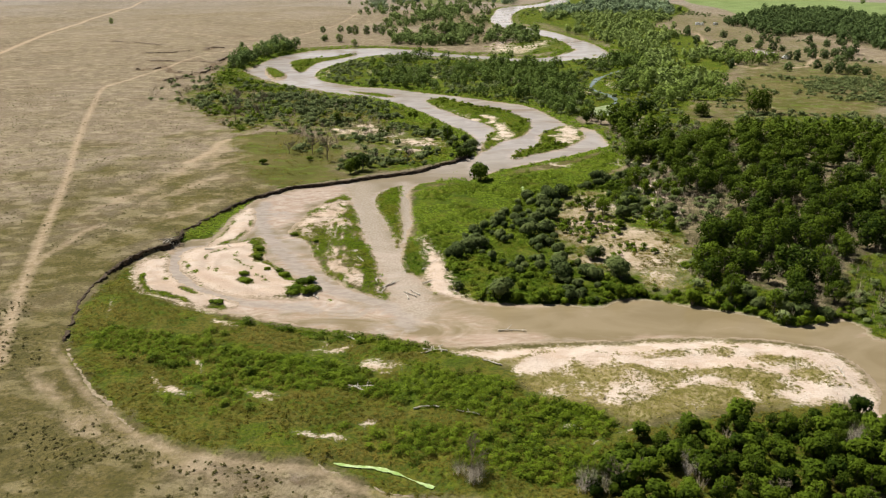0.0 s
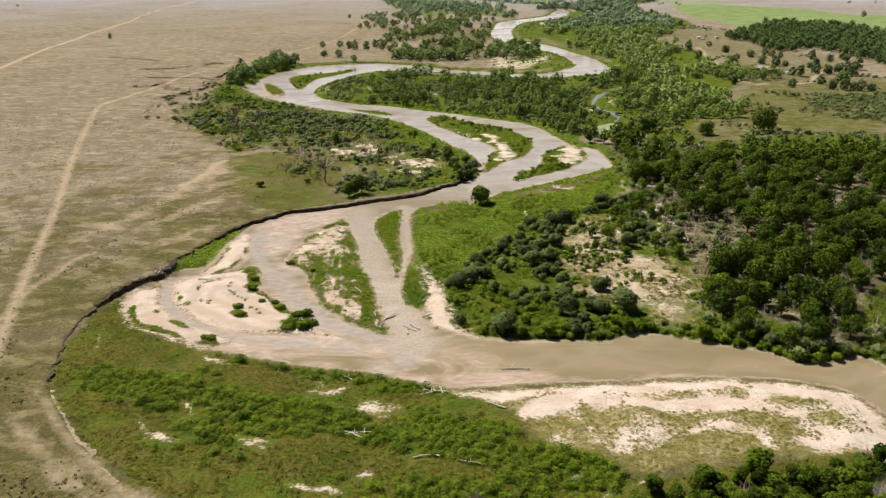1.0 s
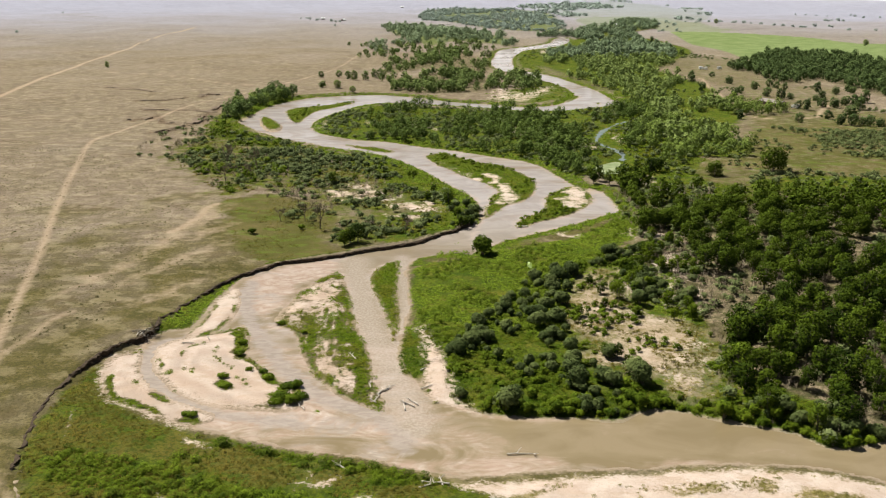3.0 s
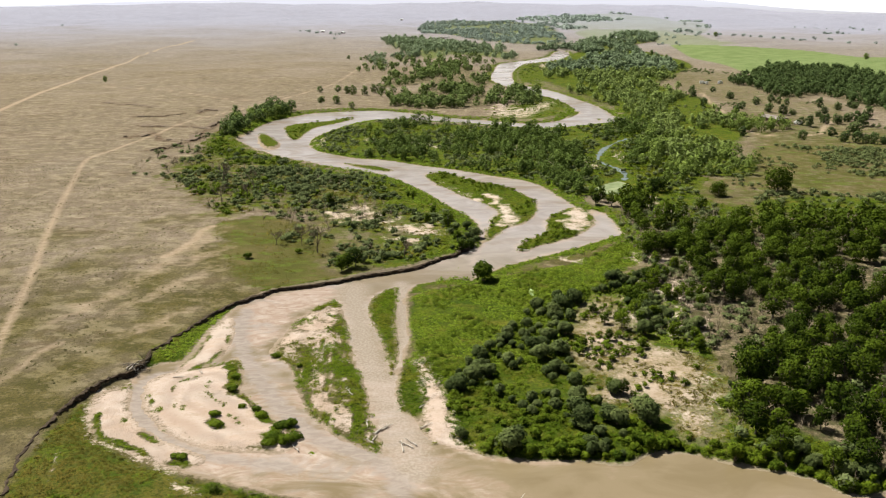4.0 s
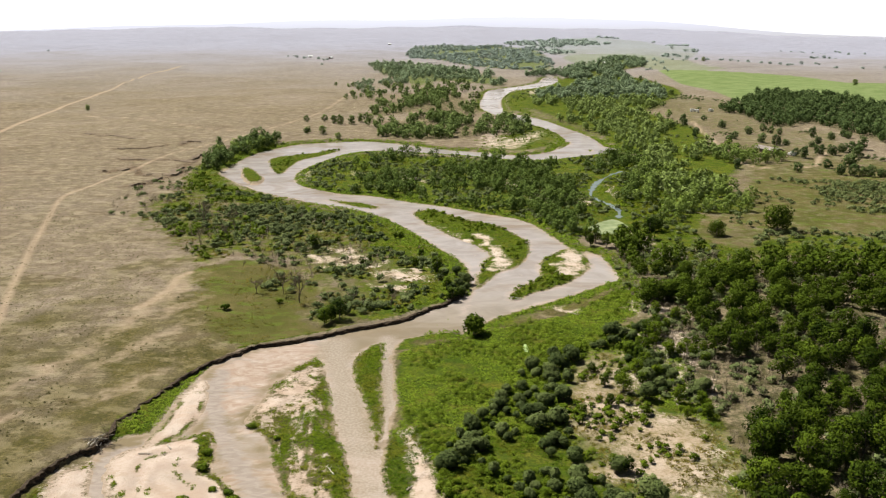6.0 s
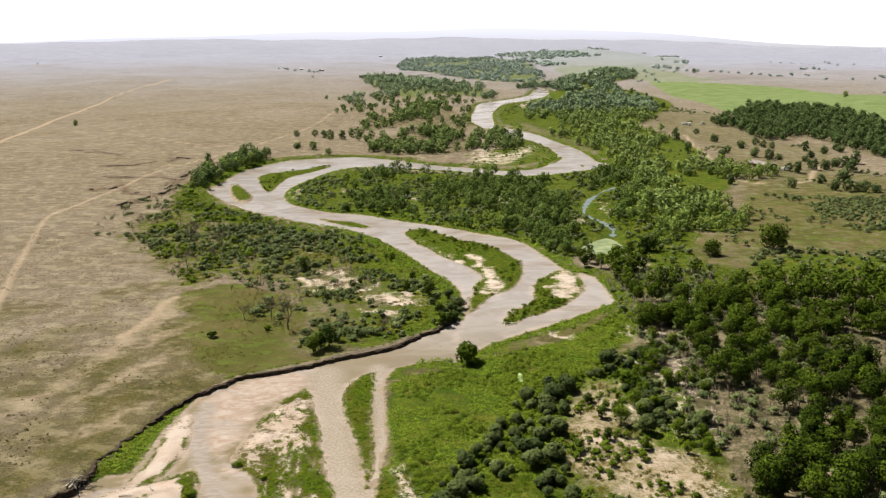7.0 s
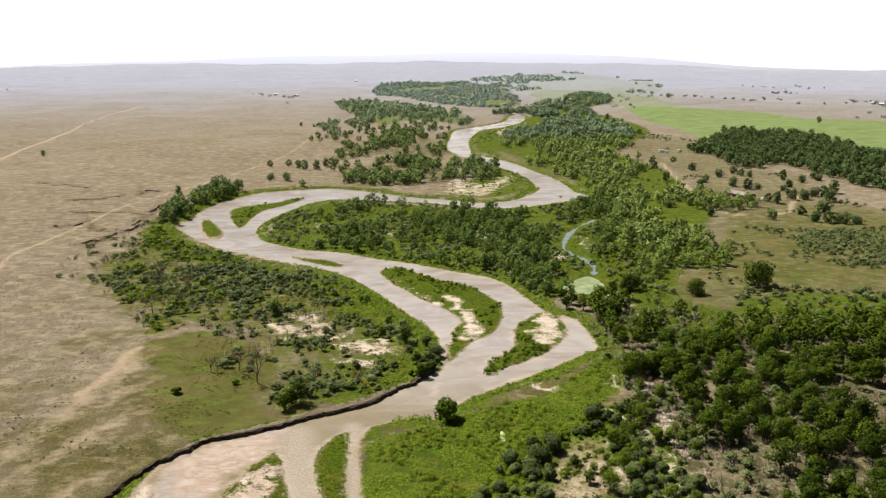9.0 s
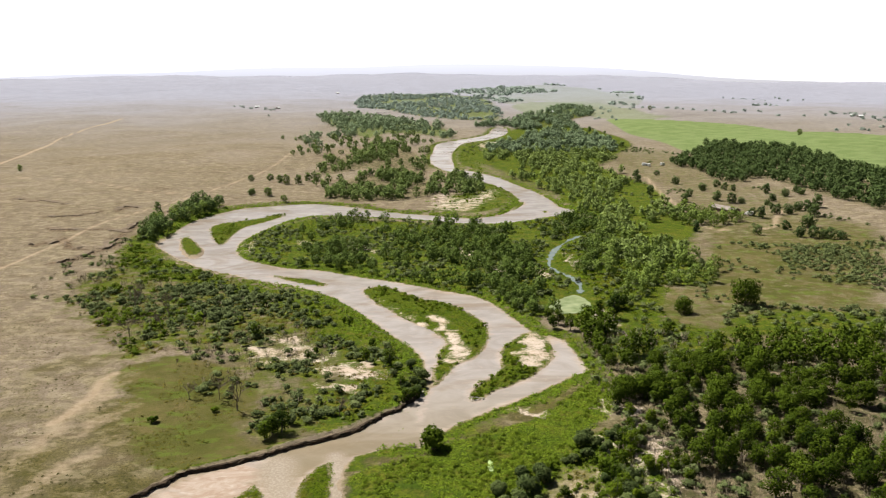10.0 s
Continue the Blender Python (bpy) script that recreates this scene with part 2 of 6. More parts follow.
MAT_BEACHGRASS = leaf_material("thin_yellow_grass", (0.130, 0.125, 0.022), (0.300, 0.275, 0.070), 0.3, (0.34, 0.28, 0.10))
MAT_TUSSOCK = leaf_material("prairie_tussock", (0.045, 0.047, 0.014), (0.10, 0.088, 0.028), 0.2)
MAT_BARK = plain_material("cottonwood_bark", (0.10, 0.085, 0.065), (0.20, 0.175, 0.14), 3.0, 0.95, 0.03)
MAT_DEADWOOD = plain_material("bleached_wood", (0.40, 0.35, 0.29), (0.60, 0.54, 0.46), 2.0, 0.9, 0.02)
MAT_GREYWOOD = plain_material("grey_dead_twigs", (0.150, 0.120, 0.078), (0.265, 0.215, 0.150), 1.0, 0.95)
MAT_DEADTWIG = plain_material("pale_dead_twigs", (0.22, 0.185, 0.14), (0.38, 0.33, 0.27), 1.0, 0.95)
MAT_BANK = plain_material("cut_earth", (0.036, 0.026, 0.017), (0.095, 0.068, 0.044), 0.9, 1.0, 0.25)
MAT_SCARP = plain_material("raw_prairie_earth", (0.10, 0.075, 0.05), (0.225, 0.17, 0.12), 0.35, 1.0, 0.2)
MAT_ALGAE = plain_material("duckweed", (0.12, 0.165, 0.06), (0.30, 0.33, 0.18), 0.2, 0.7)
MAT_SCUM = plain_material("bright_pond_scum", (0.20, 0.32, 0.06), (0.46, 0.54, 0.28), 0.9, 0.7)
MAT_POND = plain_material("clear_stream_water", (0.17, 0.21, 0.20), (0.25, 0.29, 0.27), 0.2, 0.08)
MAT_TIN = plain_material("weathered_tin", (0.20, 0.165, 0.145), (0.33, 0.285, 0.255), 0.6, 0.7)
MAT_PLANK = plain_material("brown_boards", (0.12, 0.085, 0.06), (0.2, 0.15, 0.11), 1.0, 0.9)
MAT_WHITE = plain_material("white_vehicle_paint", (0.75, 0.75, 0.74), (0.82, 0.82, 0.80), 0.5, 0.35)
MAT_DARK = plain_material("dark_glass_and_rubber", (0.02, 0.02, 0.022), (0.04, 0.04, 0.042), 2.0, 0.3)


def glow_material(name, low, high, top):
    """Emission for bright hazy air and hazed hills: its light changes slowly with height."""
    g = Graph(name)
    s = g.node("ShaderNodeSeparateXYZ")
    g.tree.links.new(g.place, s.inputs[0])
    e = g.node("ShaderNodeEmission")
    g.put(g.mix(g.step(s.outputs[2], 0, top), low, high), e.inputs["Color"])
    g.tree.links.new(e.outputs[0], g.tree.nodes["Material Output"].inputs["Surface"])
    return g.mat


# the hills glow: the haze before them is put into their emission
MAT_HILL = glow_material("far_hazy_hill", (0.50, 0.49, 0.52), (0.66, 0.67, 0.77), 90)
MAT_HAZE = glow_material("bright_hazy_sky", (0.97, 0.97, 1.02), (1.0, 1.0, 1.0), 200)


# ---- plan, in metres: x to the right, y up the valley ----
CUTBANK_A = [(-76.4, 144.1), (-78.8, 150.6), (-80.5, 157.7), (-83.1, 169.5), (-83.5, 180.6), (-82.9, 191.4), (-80.5, 198.6), (-76.6, 204.4), (-74.8,
    209), (-75.4, 215.8), (-73.6, 221.9), (-70.7, 231.7), (-69.1, 238.7), (-65, 249.8), (-59.5, 257.8), (-51.7, 264.7), (-39.4, 270.6), (-28.6,
    276.6), (-17.5, 283.7), (-7.9, 292.8), (-0.6, 300.7), (5.6, 312.7)]
TERRACE = [(-76.4, 144.1), (-71.1, 136.4), (-64.3, 127.8), (-57.2, 120), (-48.8, 112.4), (-41.2, 108.4), (-31.7, 105.7), (-20.3, 104.3), (-13, 99.8),
    (-3, 95.6)]
SOUTH_EDGE = [(72.4, 120.7), (74.9, 127.4), (76.1, 135.9), (74.7, 143.7), (70.9, 147.9), (65.1, 150.1), (56.5, 151.4), (41.8, 151.5), (33.6, 150.1),
    (22.3, 149.5), (10.9, 148.3), (3, 147.2), (-2.1, 147.7), (-11.8, 151.2), (-19, 153.9), (-28.6, 155.7), (-36.2, 158.2), (-44.1, 161.1), (-49.5,
    163.1), (-53.8, 165.2), (-59.7, 168.3), (-66.4, 173.2), (-73.2, 177.6), (-77.3, 185.3), (-79.6, 193.9), (-77.3, 197.2), (-73.8, 199.8), (-75,
    205.1), (-71.4, 211.5), (-66.6, 213.5), (-66.2, 225.6), (-64.9, 238.4), (-62.7, 251.2), (-58.2, 259.8), (-52, 266), (-39.7, 271.8), (-28.9,
    278.6), (-17.6, 285.6), (-7.9, 294.7), (-0.6, 302.5), (6.2, 315.4)]
NORTH_EDGE = [(6.2, 280.9), (-1.6, 276.3), (-9.2, 273.3), (-13.8, 268.9), (-15.5, 257.2), (-13.9, 241.5), (-12.8, 227.4), (-13.7, 210), (-13.6,
    196.8), (-11.7, 188), (-8.1, 182.4), (-5.8, 176.1), (-1.9, 173.1), (2, 171.5), (5.7, 169.5), (11.9, 168), (18.1, 167.7), (24.4, 167.8), (31.6,
    166.6), (37.3, 171.1), (43.6, 170.8), (49.2, 168.3), (54.7, 165.6), (60.2, 163.8), (64.4, 161.7), (68.5, 156.6), (74.6, 157.2), (81.9, 159.6),
    (84.6, 156.2), (86.2, 150.3)]
MID_LEFT = [(6, 306), (8, 314), (8, 330), (7, 344), (2, 360), (-4, 373), (-14, 396), (-26, 421), (-37, 436), (-54, 450), (-69, 459), (-84, 472), (-101,
    488), (-118, 511), (-132, 534), (-138, 551), (-136, 570), (-136, 597), (-132, 627), (-121, 652), (-107, 671), (-84, 679), (-60, 683), (-26,
    660), (-2, 638), (20, 627), (45, 612), (61, 618), (71, 628), (80, 650), (89, 680), (89, 719), (83, 758), (73, 791), (61, 811), (56, 852),
    (46, 871), (36, 920), (36, 984), (43, 1070), (50, 1142), (72, 1188), (106, 1235), (132, 1300), (149, 1398), (166, 1423)]
MID_RIGHT_UPPER = [(166, 1400), (168, 1370), (153, 1285), (126, 1213), (104, 1182), (82, 1153), (66, 1066), (58, 1004), (55, 927), (55, 883), (67, 864), (80,
    836), (89, 804), (95, 777), (102, 742), (108, 711), (111, 677), (112, 649), (119, 639), (114, 621), (102, 615), (81, 601), (62, 593), (41,
    595), (20, 608), (-2, 619), (-25, 627), (-48, 634), (-63, 632), (-74, 614), (-80, 597)]
MID_RIGHT_LOWER = [(-87, 574), (-91, 549), (-89, 526), (-81, 505), (-68, 491), (-56, 482), (-41, 477), (-27, 466), (-16, 458), (-2, 449), (18, 432),
    (32, 421), (40, 403), (46, 379), (50, 367), (57, 361), (59, 354), (60, 337), (60, 328), (54, 323), (45, 314), (31, 302), (22, 295), (15, 289),
    (11, 284), (6, 279), (3, 276)]
ISLE_STRIP = [(-25.1, 254.5), (-21.9, 264.6), (-18.1, 266.1), (-17.1, 240.8), (-14.9, 220), (-15.1, 204.8), (-17.2, 216.5), (-20.7, 230.5), (-23.9,
    242)]
BAR_MIDDLE = [(-35.3, 255.8), (-39.5, 251.2), (-42.9, 242.5), (-44.8, 231.5), (-46.3, 218.4), (-40.4, 210.2), (-37.1, 201.2), (-33.5, 191.2), (-29,
    183.6), (-24.2, 176.8), (-19.9, 173.4), (-15.5, 170.8), (-15, 173.8), (-17.7, 183.7), (-20, 196.2), (-23.3, 209.3), (-26.3, 220), (-29.3, 235),
    (-32.6, 248.1)]
BAR_WEST = [(-71, 201.4), (-68.2, 205.9), (-62.7, 209.1), (-56.1, 212), (-53.4, 214.9), (-50.3, 206.4), (-49.1, 198.1), (-44.3, 192), (-38.9, 184.3),
    (-33.2, 180.7), (-32.2, 171.4), (-38.6, 170.3), (-46.6, 171.6), (-52.2, 173.5), (-58.7, 178), (-64.5, 184.1), (-68.9, 192.6)]
BAR_CRESCENT = [(-79.6, 191.7), (-77.4, 197.5), (-73.6, 199.2), (-70.1, 188.6), (-62.9, 178.6), (-54.4, 172.2), (-47.5, 167.7), (-51.3, 164.2),
    (-59.4, 167.2), (-66.7, 172.1), (-73.4, 176.8)]
BAR_NORTH = [(-62.3, 241.9), (-57.7, 227.1), (-58.9, 212), (-65.9, 207.3), (-65.3, 218.8), (-65.2, 232.6)]
WET_FLAT = [(-60.5, 253.4), (-49.8, 264.2), (-37.6, 270.7), (-35.7, 258.8), (-43.1, 245.9), (-46, 232.4), (-47.2, 221.7), (-40.2, 208.6), (-47.3,
    214.2), (-54.2, 224.3), (-58.9, 238.1)]
SPIT_NORTH = [(-9.6, 216.6), (-5.2, 201.4), (-1.4, 184.6), (1.7, 172), (-1.8, 171.6), (-5.8, 174.9), (-7, 180.9), (-6.3, 189.1), (-8.4, 200.5)]
ISLE_A = [(-127, 559), (-125, 570), (-114, 544), (-106, 520), (-110, 512), (-118, 527)]
ISLE_B = [(-118, 596), (-112, 615), (-95, 626), (-83, 642), (-76, 639), (-86, 614), (-97, 594), (-99, 566), (-100, 544), (-106, 553)]
ISLE_C = [(-17, 437), (-7, 442), (3, 429), (12, 418), (21, 410), (30, 391), (33, 375), (31, 359), (26, 345), (20, 338), (15, 335), (12, 340), (14,
    353), (16, 361), (12, 373), (2, 389), (-4, 402), (-11, 416)]
ISLE_D = [(10, 332), (13, 340), (17, 343), (17, 334), (13, 324), (10, 318)]
ISLE_E = [(20, 308), (24, 318), (29, 325), (33, 333), (34, 347), (39, 359), (46, 369), (52, 368), (54, 356), (52, 342), (45, 329), (37, 319), (29,
    313), (23, 306)]
ISLE_F = [(-63, 469), (-53, 465), (-42, 459), (-33, 449), (-38, 446), (-50, 455)]
ISLE_G = [(70, 633), (78, 646), (87, 675), (92, 677), (87, 657), (77, 637)]
ISLE_H = [(97, 637), (100, 641), (102, 634), (98, 625)]
POINT_BAR = [(24, 634), (36, 702), (55, 730), (65, 796), (74, 776), (84, 745), (88, 702), (81, 670), (71, 642), (58, 630)]
POINT_SAND = [(20, 648), (26, 718), (41, 716), (45, 696), (53, 700), (65, 734), (79, 742), (76, 698), (64, 667), (49, 631)]
LOOP_SAND = [(-86, 522), (-89, 544), (-85, 554), (-79, 550), (-79, 531), (-81, 517)]
BAR_RIGHT = [(64, 1040), (78, 1122), (103, 1166), (150, 1191), (164, 1207), (140, 1143), (104, 1074), (86, 948), (87, 852), (92, 811), (81, 849), (68,
    882), (59, 916)]
BAR_RIGHT_SAND = [(95, 1048), (104, 1149), (145, 1175), (163, 1198), (135, 1128), (107, 1088)]
ISLE_C_SAND = [(-10, 420), (-2, 400), (8, 381), (15, 370), (17, 360), (14, 339), (19, 339), (25, 345), (22, 363), (20, 380), (16, 391), (11, 393),
    (13, 377), (6, 389), (-2, 406)]
ISLE_E_SAND = [(45, 366), (52, 367), (54, 355), (51, 341), (45, 331), (41, 333), (39, 343)]
SAND_BEACH = [(-0.3, 143.3), (10.7, 145.4), (21.9, 146.8), (33.2, 147.9), (44.7, 149.6), (55.8, 149.4), (70.1, 146), (73.7, 141.6), (75.1, 134),
    (73.8, 124.6), (71.3, 120.2), (65.3, 123.7), (57.2, 122.5), (47.2, 120.9), (37.5, 119.5), (29.3, 115.9), (27, 118.5), (22.9, 122.1), (15.4,
    123.9), (12.8, 128.2), (10.3, 136.8)]
SAND_GROVE = [(35.3, 248.6), (44.3, 256.4), (43.9, 234.8), (48.2, 223.9), (57.6, 216.4), (59.5, 202.4), (54.5, 182.4), (46.6, 173.6), (41.3, 186),
    (30.7, 187.9), (27.3, 193.8), (31.2, 202.3), (27.3, 213.8), (28.9, 229.2)]
LUSH_NORTH = [(-12.4, 259.6), (4.1, 266.7), (13.8, 276.3), (38.3, 289.8), (60.9, 316.8), (61.1, 294), (43.6, 270.3), (33.7, 249.8), (27.3, 221.2),
    (26.3, 197.9), (31.8, 186), (41.2, 178.7), (49.2, 168.7), (62.4, 159.6), (68.6, 154), (57.2, 161.9), (42.8, 167.7), (31.1, 163.5), (17.9, 164.9),
    (3.2, 169.9), (-2.1, 189.6), (-9.5, 216), (-13.3, 237.5)]
MEADOW = [(-94, 339), (-86, 343), (-74, 351), (-51, 330), (-43, 310), (-44, 286), (-34, 273), (-45, 267), (-54, 260), (-67, 273), (-79, 296)]
BRUSH_LEFT = [(-149, 438), (-150, 492), (-157, 574), (-151, 600), (-140, 630), (-134, 563), (-134, 537), (-116, 502), (-82, 464), (-53, 442), (-26,
    414), (-4, 367), (5, 339), (6, 312), (3, 302), (-11, 286), (-23, 278), (-33, 275), (-45, 283), (-43, 311), (-54, 334), (-77, 356), (-94, 345),
    (-112, 378)]
LOOP_WOOD = [(-86, 524), (-78, 585), (-54, 620), (-2, 604), (60, 581), (107, 602), (126, 590), (116, 521), (73, 418), (58, 385), (43, 394), (32, 421),
    (18, 430), (-2, 447), (-29, 466), (-58, 481)]
UPPER_LEFT_WOOD = [(-56, 708), (-50, 782), (-33, 831), (-8, 852), (18, 821), (33, 764), (28, 718), (15, 700), (-6, 688), (-27, 688)]
GROVE_BACK = [(-76, 875), (-62, 976), (-41, 1044), (-10, 1160), (11, 1062), (30, 957), (29, 860), (-2, 860), (-35, 891), (-60, 851)]
GROVE_EDGE = [(-140, 1270), (-117, 1314), (-56, 1303), (-54, 1114), (-79, 1118), (-88, 1032), (-114, 1124)]
GROVE_BEND = [(22, 719), (34, 800), (48, 828), (60, 887), (74, 854), (69, 777), (63, 714), (40, 702)]
GROVE_CROSS = [(-151, 1690), (-117, 1811), (-24, 1696), (70, 1451), (83, 1298), (69, 1206), (30, 1288), (-11, 1316), (-41, 1243), (-90, 1396)]
UPPER_RIGHT_WOOD = [(172, 1353), (126, 1208), (76, 1059), (79, 938), (101, 841), (118, 729), (118, 629), (126, 590), (108, 467), (126, 454), (182,
    564), (181, 627), (206, 734), (198, 895), (287, 1097), (300, 1328), (270, 1393), (210, 1405)]
VALLEY_WOOD = [(98, 1089), (138, 1128), (174, 1223), (205, 1580), (287, 1755), (372, 1957), (386, 1732), (306, 1558), (262, 1265), (268, 1154), (254,
    1023), (226, 933), (182, 852), (203, 808), (164, 687), (135, 628), (124, 653), (118, 693), (103, 746), (90, 831), (85, 933)]
FAR_WOOD = [(-92, 2064), (-88, 2435), (29, 2540), (155, 2486), (234, 2321), (220, 1947), (190, 1606), (146, 1568), (98, 1600), (40, 1706), (-15, 1865)]
HOME_WOOD = [(266, 887), (289, 924), (331, 998), (378, 1080), (411, 1039), (438, 994), (435, 924), (420, 850), (427, 778), (330, 612), (320, 637), (315,
    683), (314, 729), (310, 778), (284, 746), (267, 762), (274, 822)]
GREEN_FIELD = [(368, 1560), (439, 1544), (542, 1421), (565, 1271), (619, 1261), (651, 1147), (388, 704), (416, 842), (432, 983), (406, 1026), (373, 1066),
    (323, 987), (331, 1127), (335, 1315)]
GREEN_FIELD_FAR = [(250, 1990), (356, 2162), (499, 2063), (475, 1701), (506, 1593), (420, 1545), (372, 1569), (331, 1748), (256, 1702)]
PASTURE = [(263, 1058), (307, 985), (278, 755), (309, 717), (280, 612), (280, 533), (193, 383), (156, 387), (130, 385), (119, 431), (169, 528), (180,
    624), (209, 730), (202, 867)]
BIG_WOOD = [(63, 359), (80, 372), (100, 359), (122, 347), (160, 353), (191, 341), (143, 211), (106, 159), (88, 156), (81, 158), (69, 155), (63, 160),
    (54, 171), (60, 202), (60, 220), (49, 228), (47, 252), (59, 285), (60, 316)]
FRONT_WOOD = [(26.3, 109.2), (32.4, 113.4), (46.3, 117.9), (57.5, 118.4), (67.7, 120.8), (77.1, 117.3), (77.6, 108.3), (66.6, 96.8), (39, 93.9), (20,
    96.2), (20.2, 103.1)]
LUSH_BAR = [(-76.6, 147.7), (-80.4, 163.3), (-81.3, 178.3), (-79.5, 191.6), (-72.1, 174.8), (-58.6, 165.1), (-48.7, 160.3), (-28.2, 153), (-11.6,
    148.3), (-0.3, 143.4), (10.3, 136.4), (12.8, 127.9), (22.8, 121.2), (29.3, 115.5), (46.7, 119.1), (64.9, 123), (70.7, 119), (55.9, 97.1), (-3,
    96.3), (-13.2, 101.2), (-20.5, 105.5), (-32.2, 107.2), (-41.8, 110), (-49.5, 114.1), (-57.9, 121.6), (-65.1, 129.5)]
GREEN_CUT = [(-74.6, 210.1), (-73.9, 219.9), (-70.4, 230.6), (-68.9, 237.5), (-64.7, 248.4), (-59.6, 257.6), (-61.8, 247.2), (-63.9, 234.6), (-65.2,
    222.1), (-65.6, 210.2), (-70.5, 208.7)]
POND = [(60, 404), (64, 415), (71, 419), (77, 418), (81, 413), (80, 403), (75, 393), (70, 388), (63, 390), (60, 395)]
STREAM = [(105, 546), (94, 531), (84, 511), (78, 493), (74, 475), (75, 463), (80, 449), (81, 436), (78, 421)]
ALGAE_PATCH = [(21.7, 266.4), (22.4, 262.6), (21.6, 257.2), (20.6, 260.9)]
ALGAE_RIBBON = [(-17.9, 105.4), (-14.8, 104.6), (-11.8, 104.3), (-8.3, 102.9), (-5.7, 101.2), (-2.5, 99.3)]
ROAD_MAIN = [(-85, 136), (-93, 156), (-101, 179), (-108, 199), (-119, 232), (-132, 271), (-157, 340), (-182, 415), (-199, 470), (-198, 503), (-193,
    554), (-190, 616), (-173, 671), (-153, 746), (-126, 913), (-120, 1137)]
ROAD_FAR = [(-326, 537), (-402, 901), (-421, 992), (-434, 1094), (-488, 1319), (-491, 1444), (-506, 1583), (-519, 1719)]
ROAD_SPUR = [(-100.8, 172.1), (-102.4, 182.2), (-104, 195.7), (-102.8, 202.8), (-101.8, 214.6), (-99.6, 220.8)]
ROAD_SIDE = [(-166, 739), (-185, 744), (-213, 763), (-247, 800), (-280, 826), (-312, 845), (-363, 859)]
GULLY = [(-98, 294), (-96, 300), (-95, 308), (-94, 317), (-95, 326), (-93, 334)]
ROAD_FARM = [(216, 800), (202, 715), (195, 659), (184, 571), (198, 551), (223, 557), (238, 585), (256, 615)]
BELT_POND = [(118, 571), (131, 519), (152, 463), (136, 426), (113, 428), (97, 382), (90, 416), (92, 469)]
BELT_EAST = [(195, 484), (237, 508), (241, 466), (211, 414), (200, 425), (185, 437)]
EAST_BRUSH = [(165, 506), (179, 488), (189, 458), (219, 418), (274, 510), (224, 500), (196, 515)]
CREEK_BANK = [(126, 378), (136, 388), (144, 391), (157, 388), (173, 384), (184, 380), (198, 375)]
BELT_BACK = [(128, 379), (156, 387), (190, 377), (178, 347), (141, 355), (119, 357)]
BELT_FARM = [(170, 588), (185, 615), (200, 614), (212, 587), (214, 575), (205, 561), (183, 567), (170, 576)]
GROVE_LEFT = [(-150, 556), (-153, 597), (-145, 648), (-132, 688), (-117, 631), (-132, 608), (-139, 581), (-139, 535)]
GREEN_LOOP = [(-85, 526), (-80, 574), (-53, 614), (-2, 600), (33, 584), (98, 597), (102, 577), (31, 559), (-22, 565), (-59, 539), (-58, 483)]
LUSH_EAST = [(96.4, 190.3), (108.8, 199.3), (115.1, 186.6), (105.9, 160), (92.6, 147.7), (84.8, 147.8), (83.5, 154.2), (83, 159.8)]
GREEN_EAST = [(113, 563), (111, 479), (120, 433), (104, 381), (119, 358), (108, 329), (73, 332), (72, 356), (73, 373), (81, 391), (80, 417), (78,
    447)]
FAR_WATER_A = [(-54, 1788), (-37, 1825), (-20, 1814)]
FAR_WATER_B = [(75, 1986), (95, 2067), (110, 2142)]
FAR_WATER_C = [(-8, 1700), (7, 1630), (37, 1587)]
FAR_WATER_D = [(130, 2379), (138, 2313), (143, 2256)]
SCARP_A = [(-209, 548), (-196, 554), (-196, 567), (-185, 542), (-167, 534)]
SCARP_B = [(-178, 500), (-169, 506), (-168, 519), (-159, 539), (-165, 572), (-164, 599), (-165, 618)]
SCARP_C = [(-195, 658), (-193, 677), (-184, 671)]
SCARP_D = [(-237, 647), (-226, 642), (-217, 645), (-205, 660)]
SCARP_E = [(-294, 728), (-272, 712), (-255, 705), (-243, 693)]
SCARP_F = [(-218, 599), (-208, 594), (-186, 592), (-164, 580)]
SCARP_G = [(-168, 644), (-162, 650), (-156, 654)]
SHED = [(214, 624), (219, 604)]
CARS = [(238, 876), (241, 871), (256, 878)]
LONE_TREES = [(112, 386, 0.6), (71, 301, 0.75), (141, 396, 1.15), (88, 394, 0.75)]
ROW_TREES = [(-128, 813, 0.75), (-113, 726, 0.9), (-100, 722, 0.95), (-111, 811, 0.8), (-101, 799, 0.9), (-94, 788, 1), (-84, 786, 1), (-78, 803, 0.9),
    (-70, 810, 0.9), (-84, 690, 0.7), (-159, 1264, 0.75), (-101, 1100, 0.9), (34, 1032, 1.1), (285, 1325, 1), (264, 1062, 1), (488, 1708, 1.1),
    (526, 1161, 1.1), (411, 974, 0.9), (294, 1270, 0.6), (-370, 920, 0.8), (-167, 660, 0.75)]
PASTURE_TREES = [(228, 804, 0.7), (226, 747, 0.95), (234, 707, 0.9), (253, 727, 0.8), (253, 711, 0.75), (257, 704, 0.7), (227, 658, 1), (234, 647, 1), (240,
    646, 0.7), (276, 688, 0.9), (266, 654, 0.7), (255, 637, 0.6), (251, 621, 0.6), (284, 673, 0.8), (302, 693, 0.8), (301, 682, 0.8), (230, 589,
    0.9), (227, 596, 0.7)]
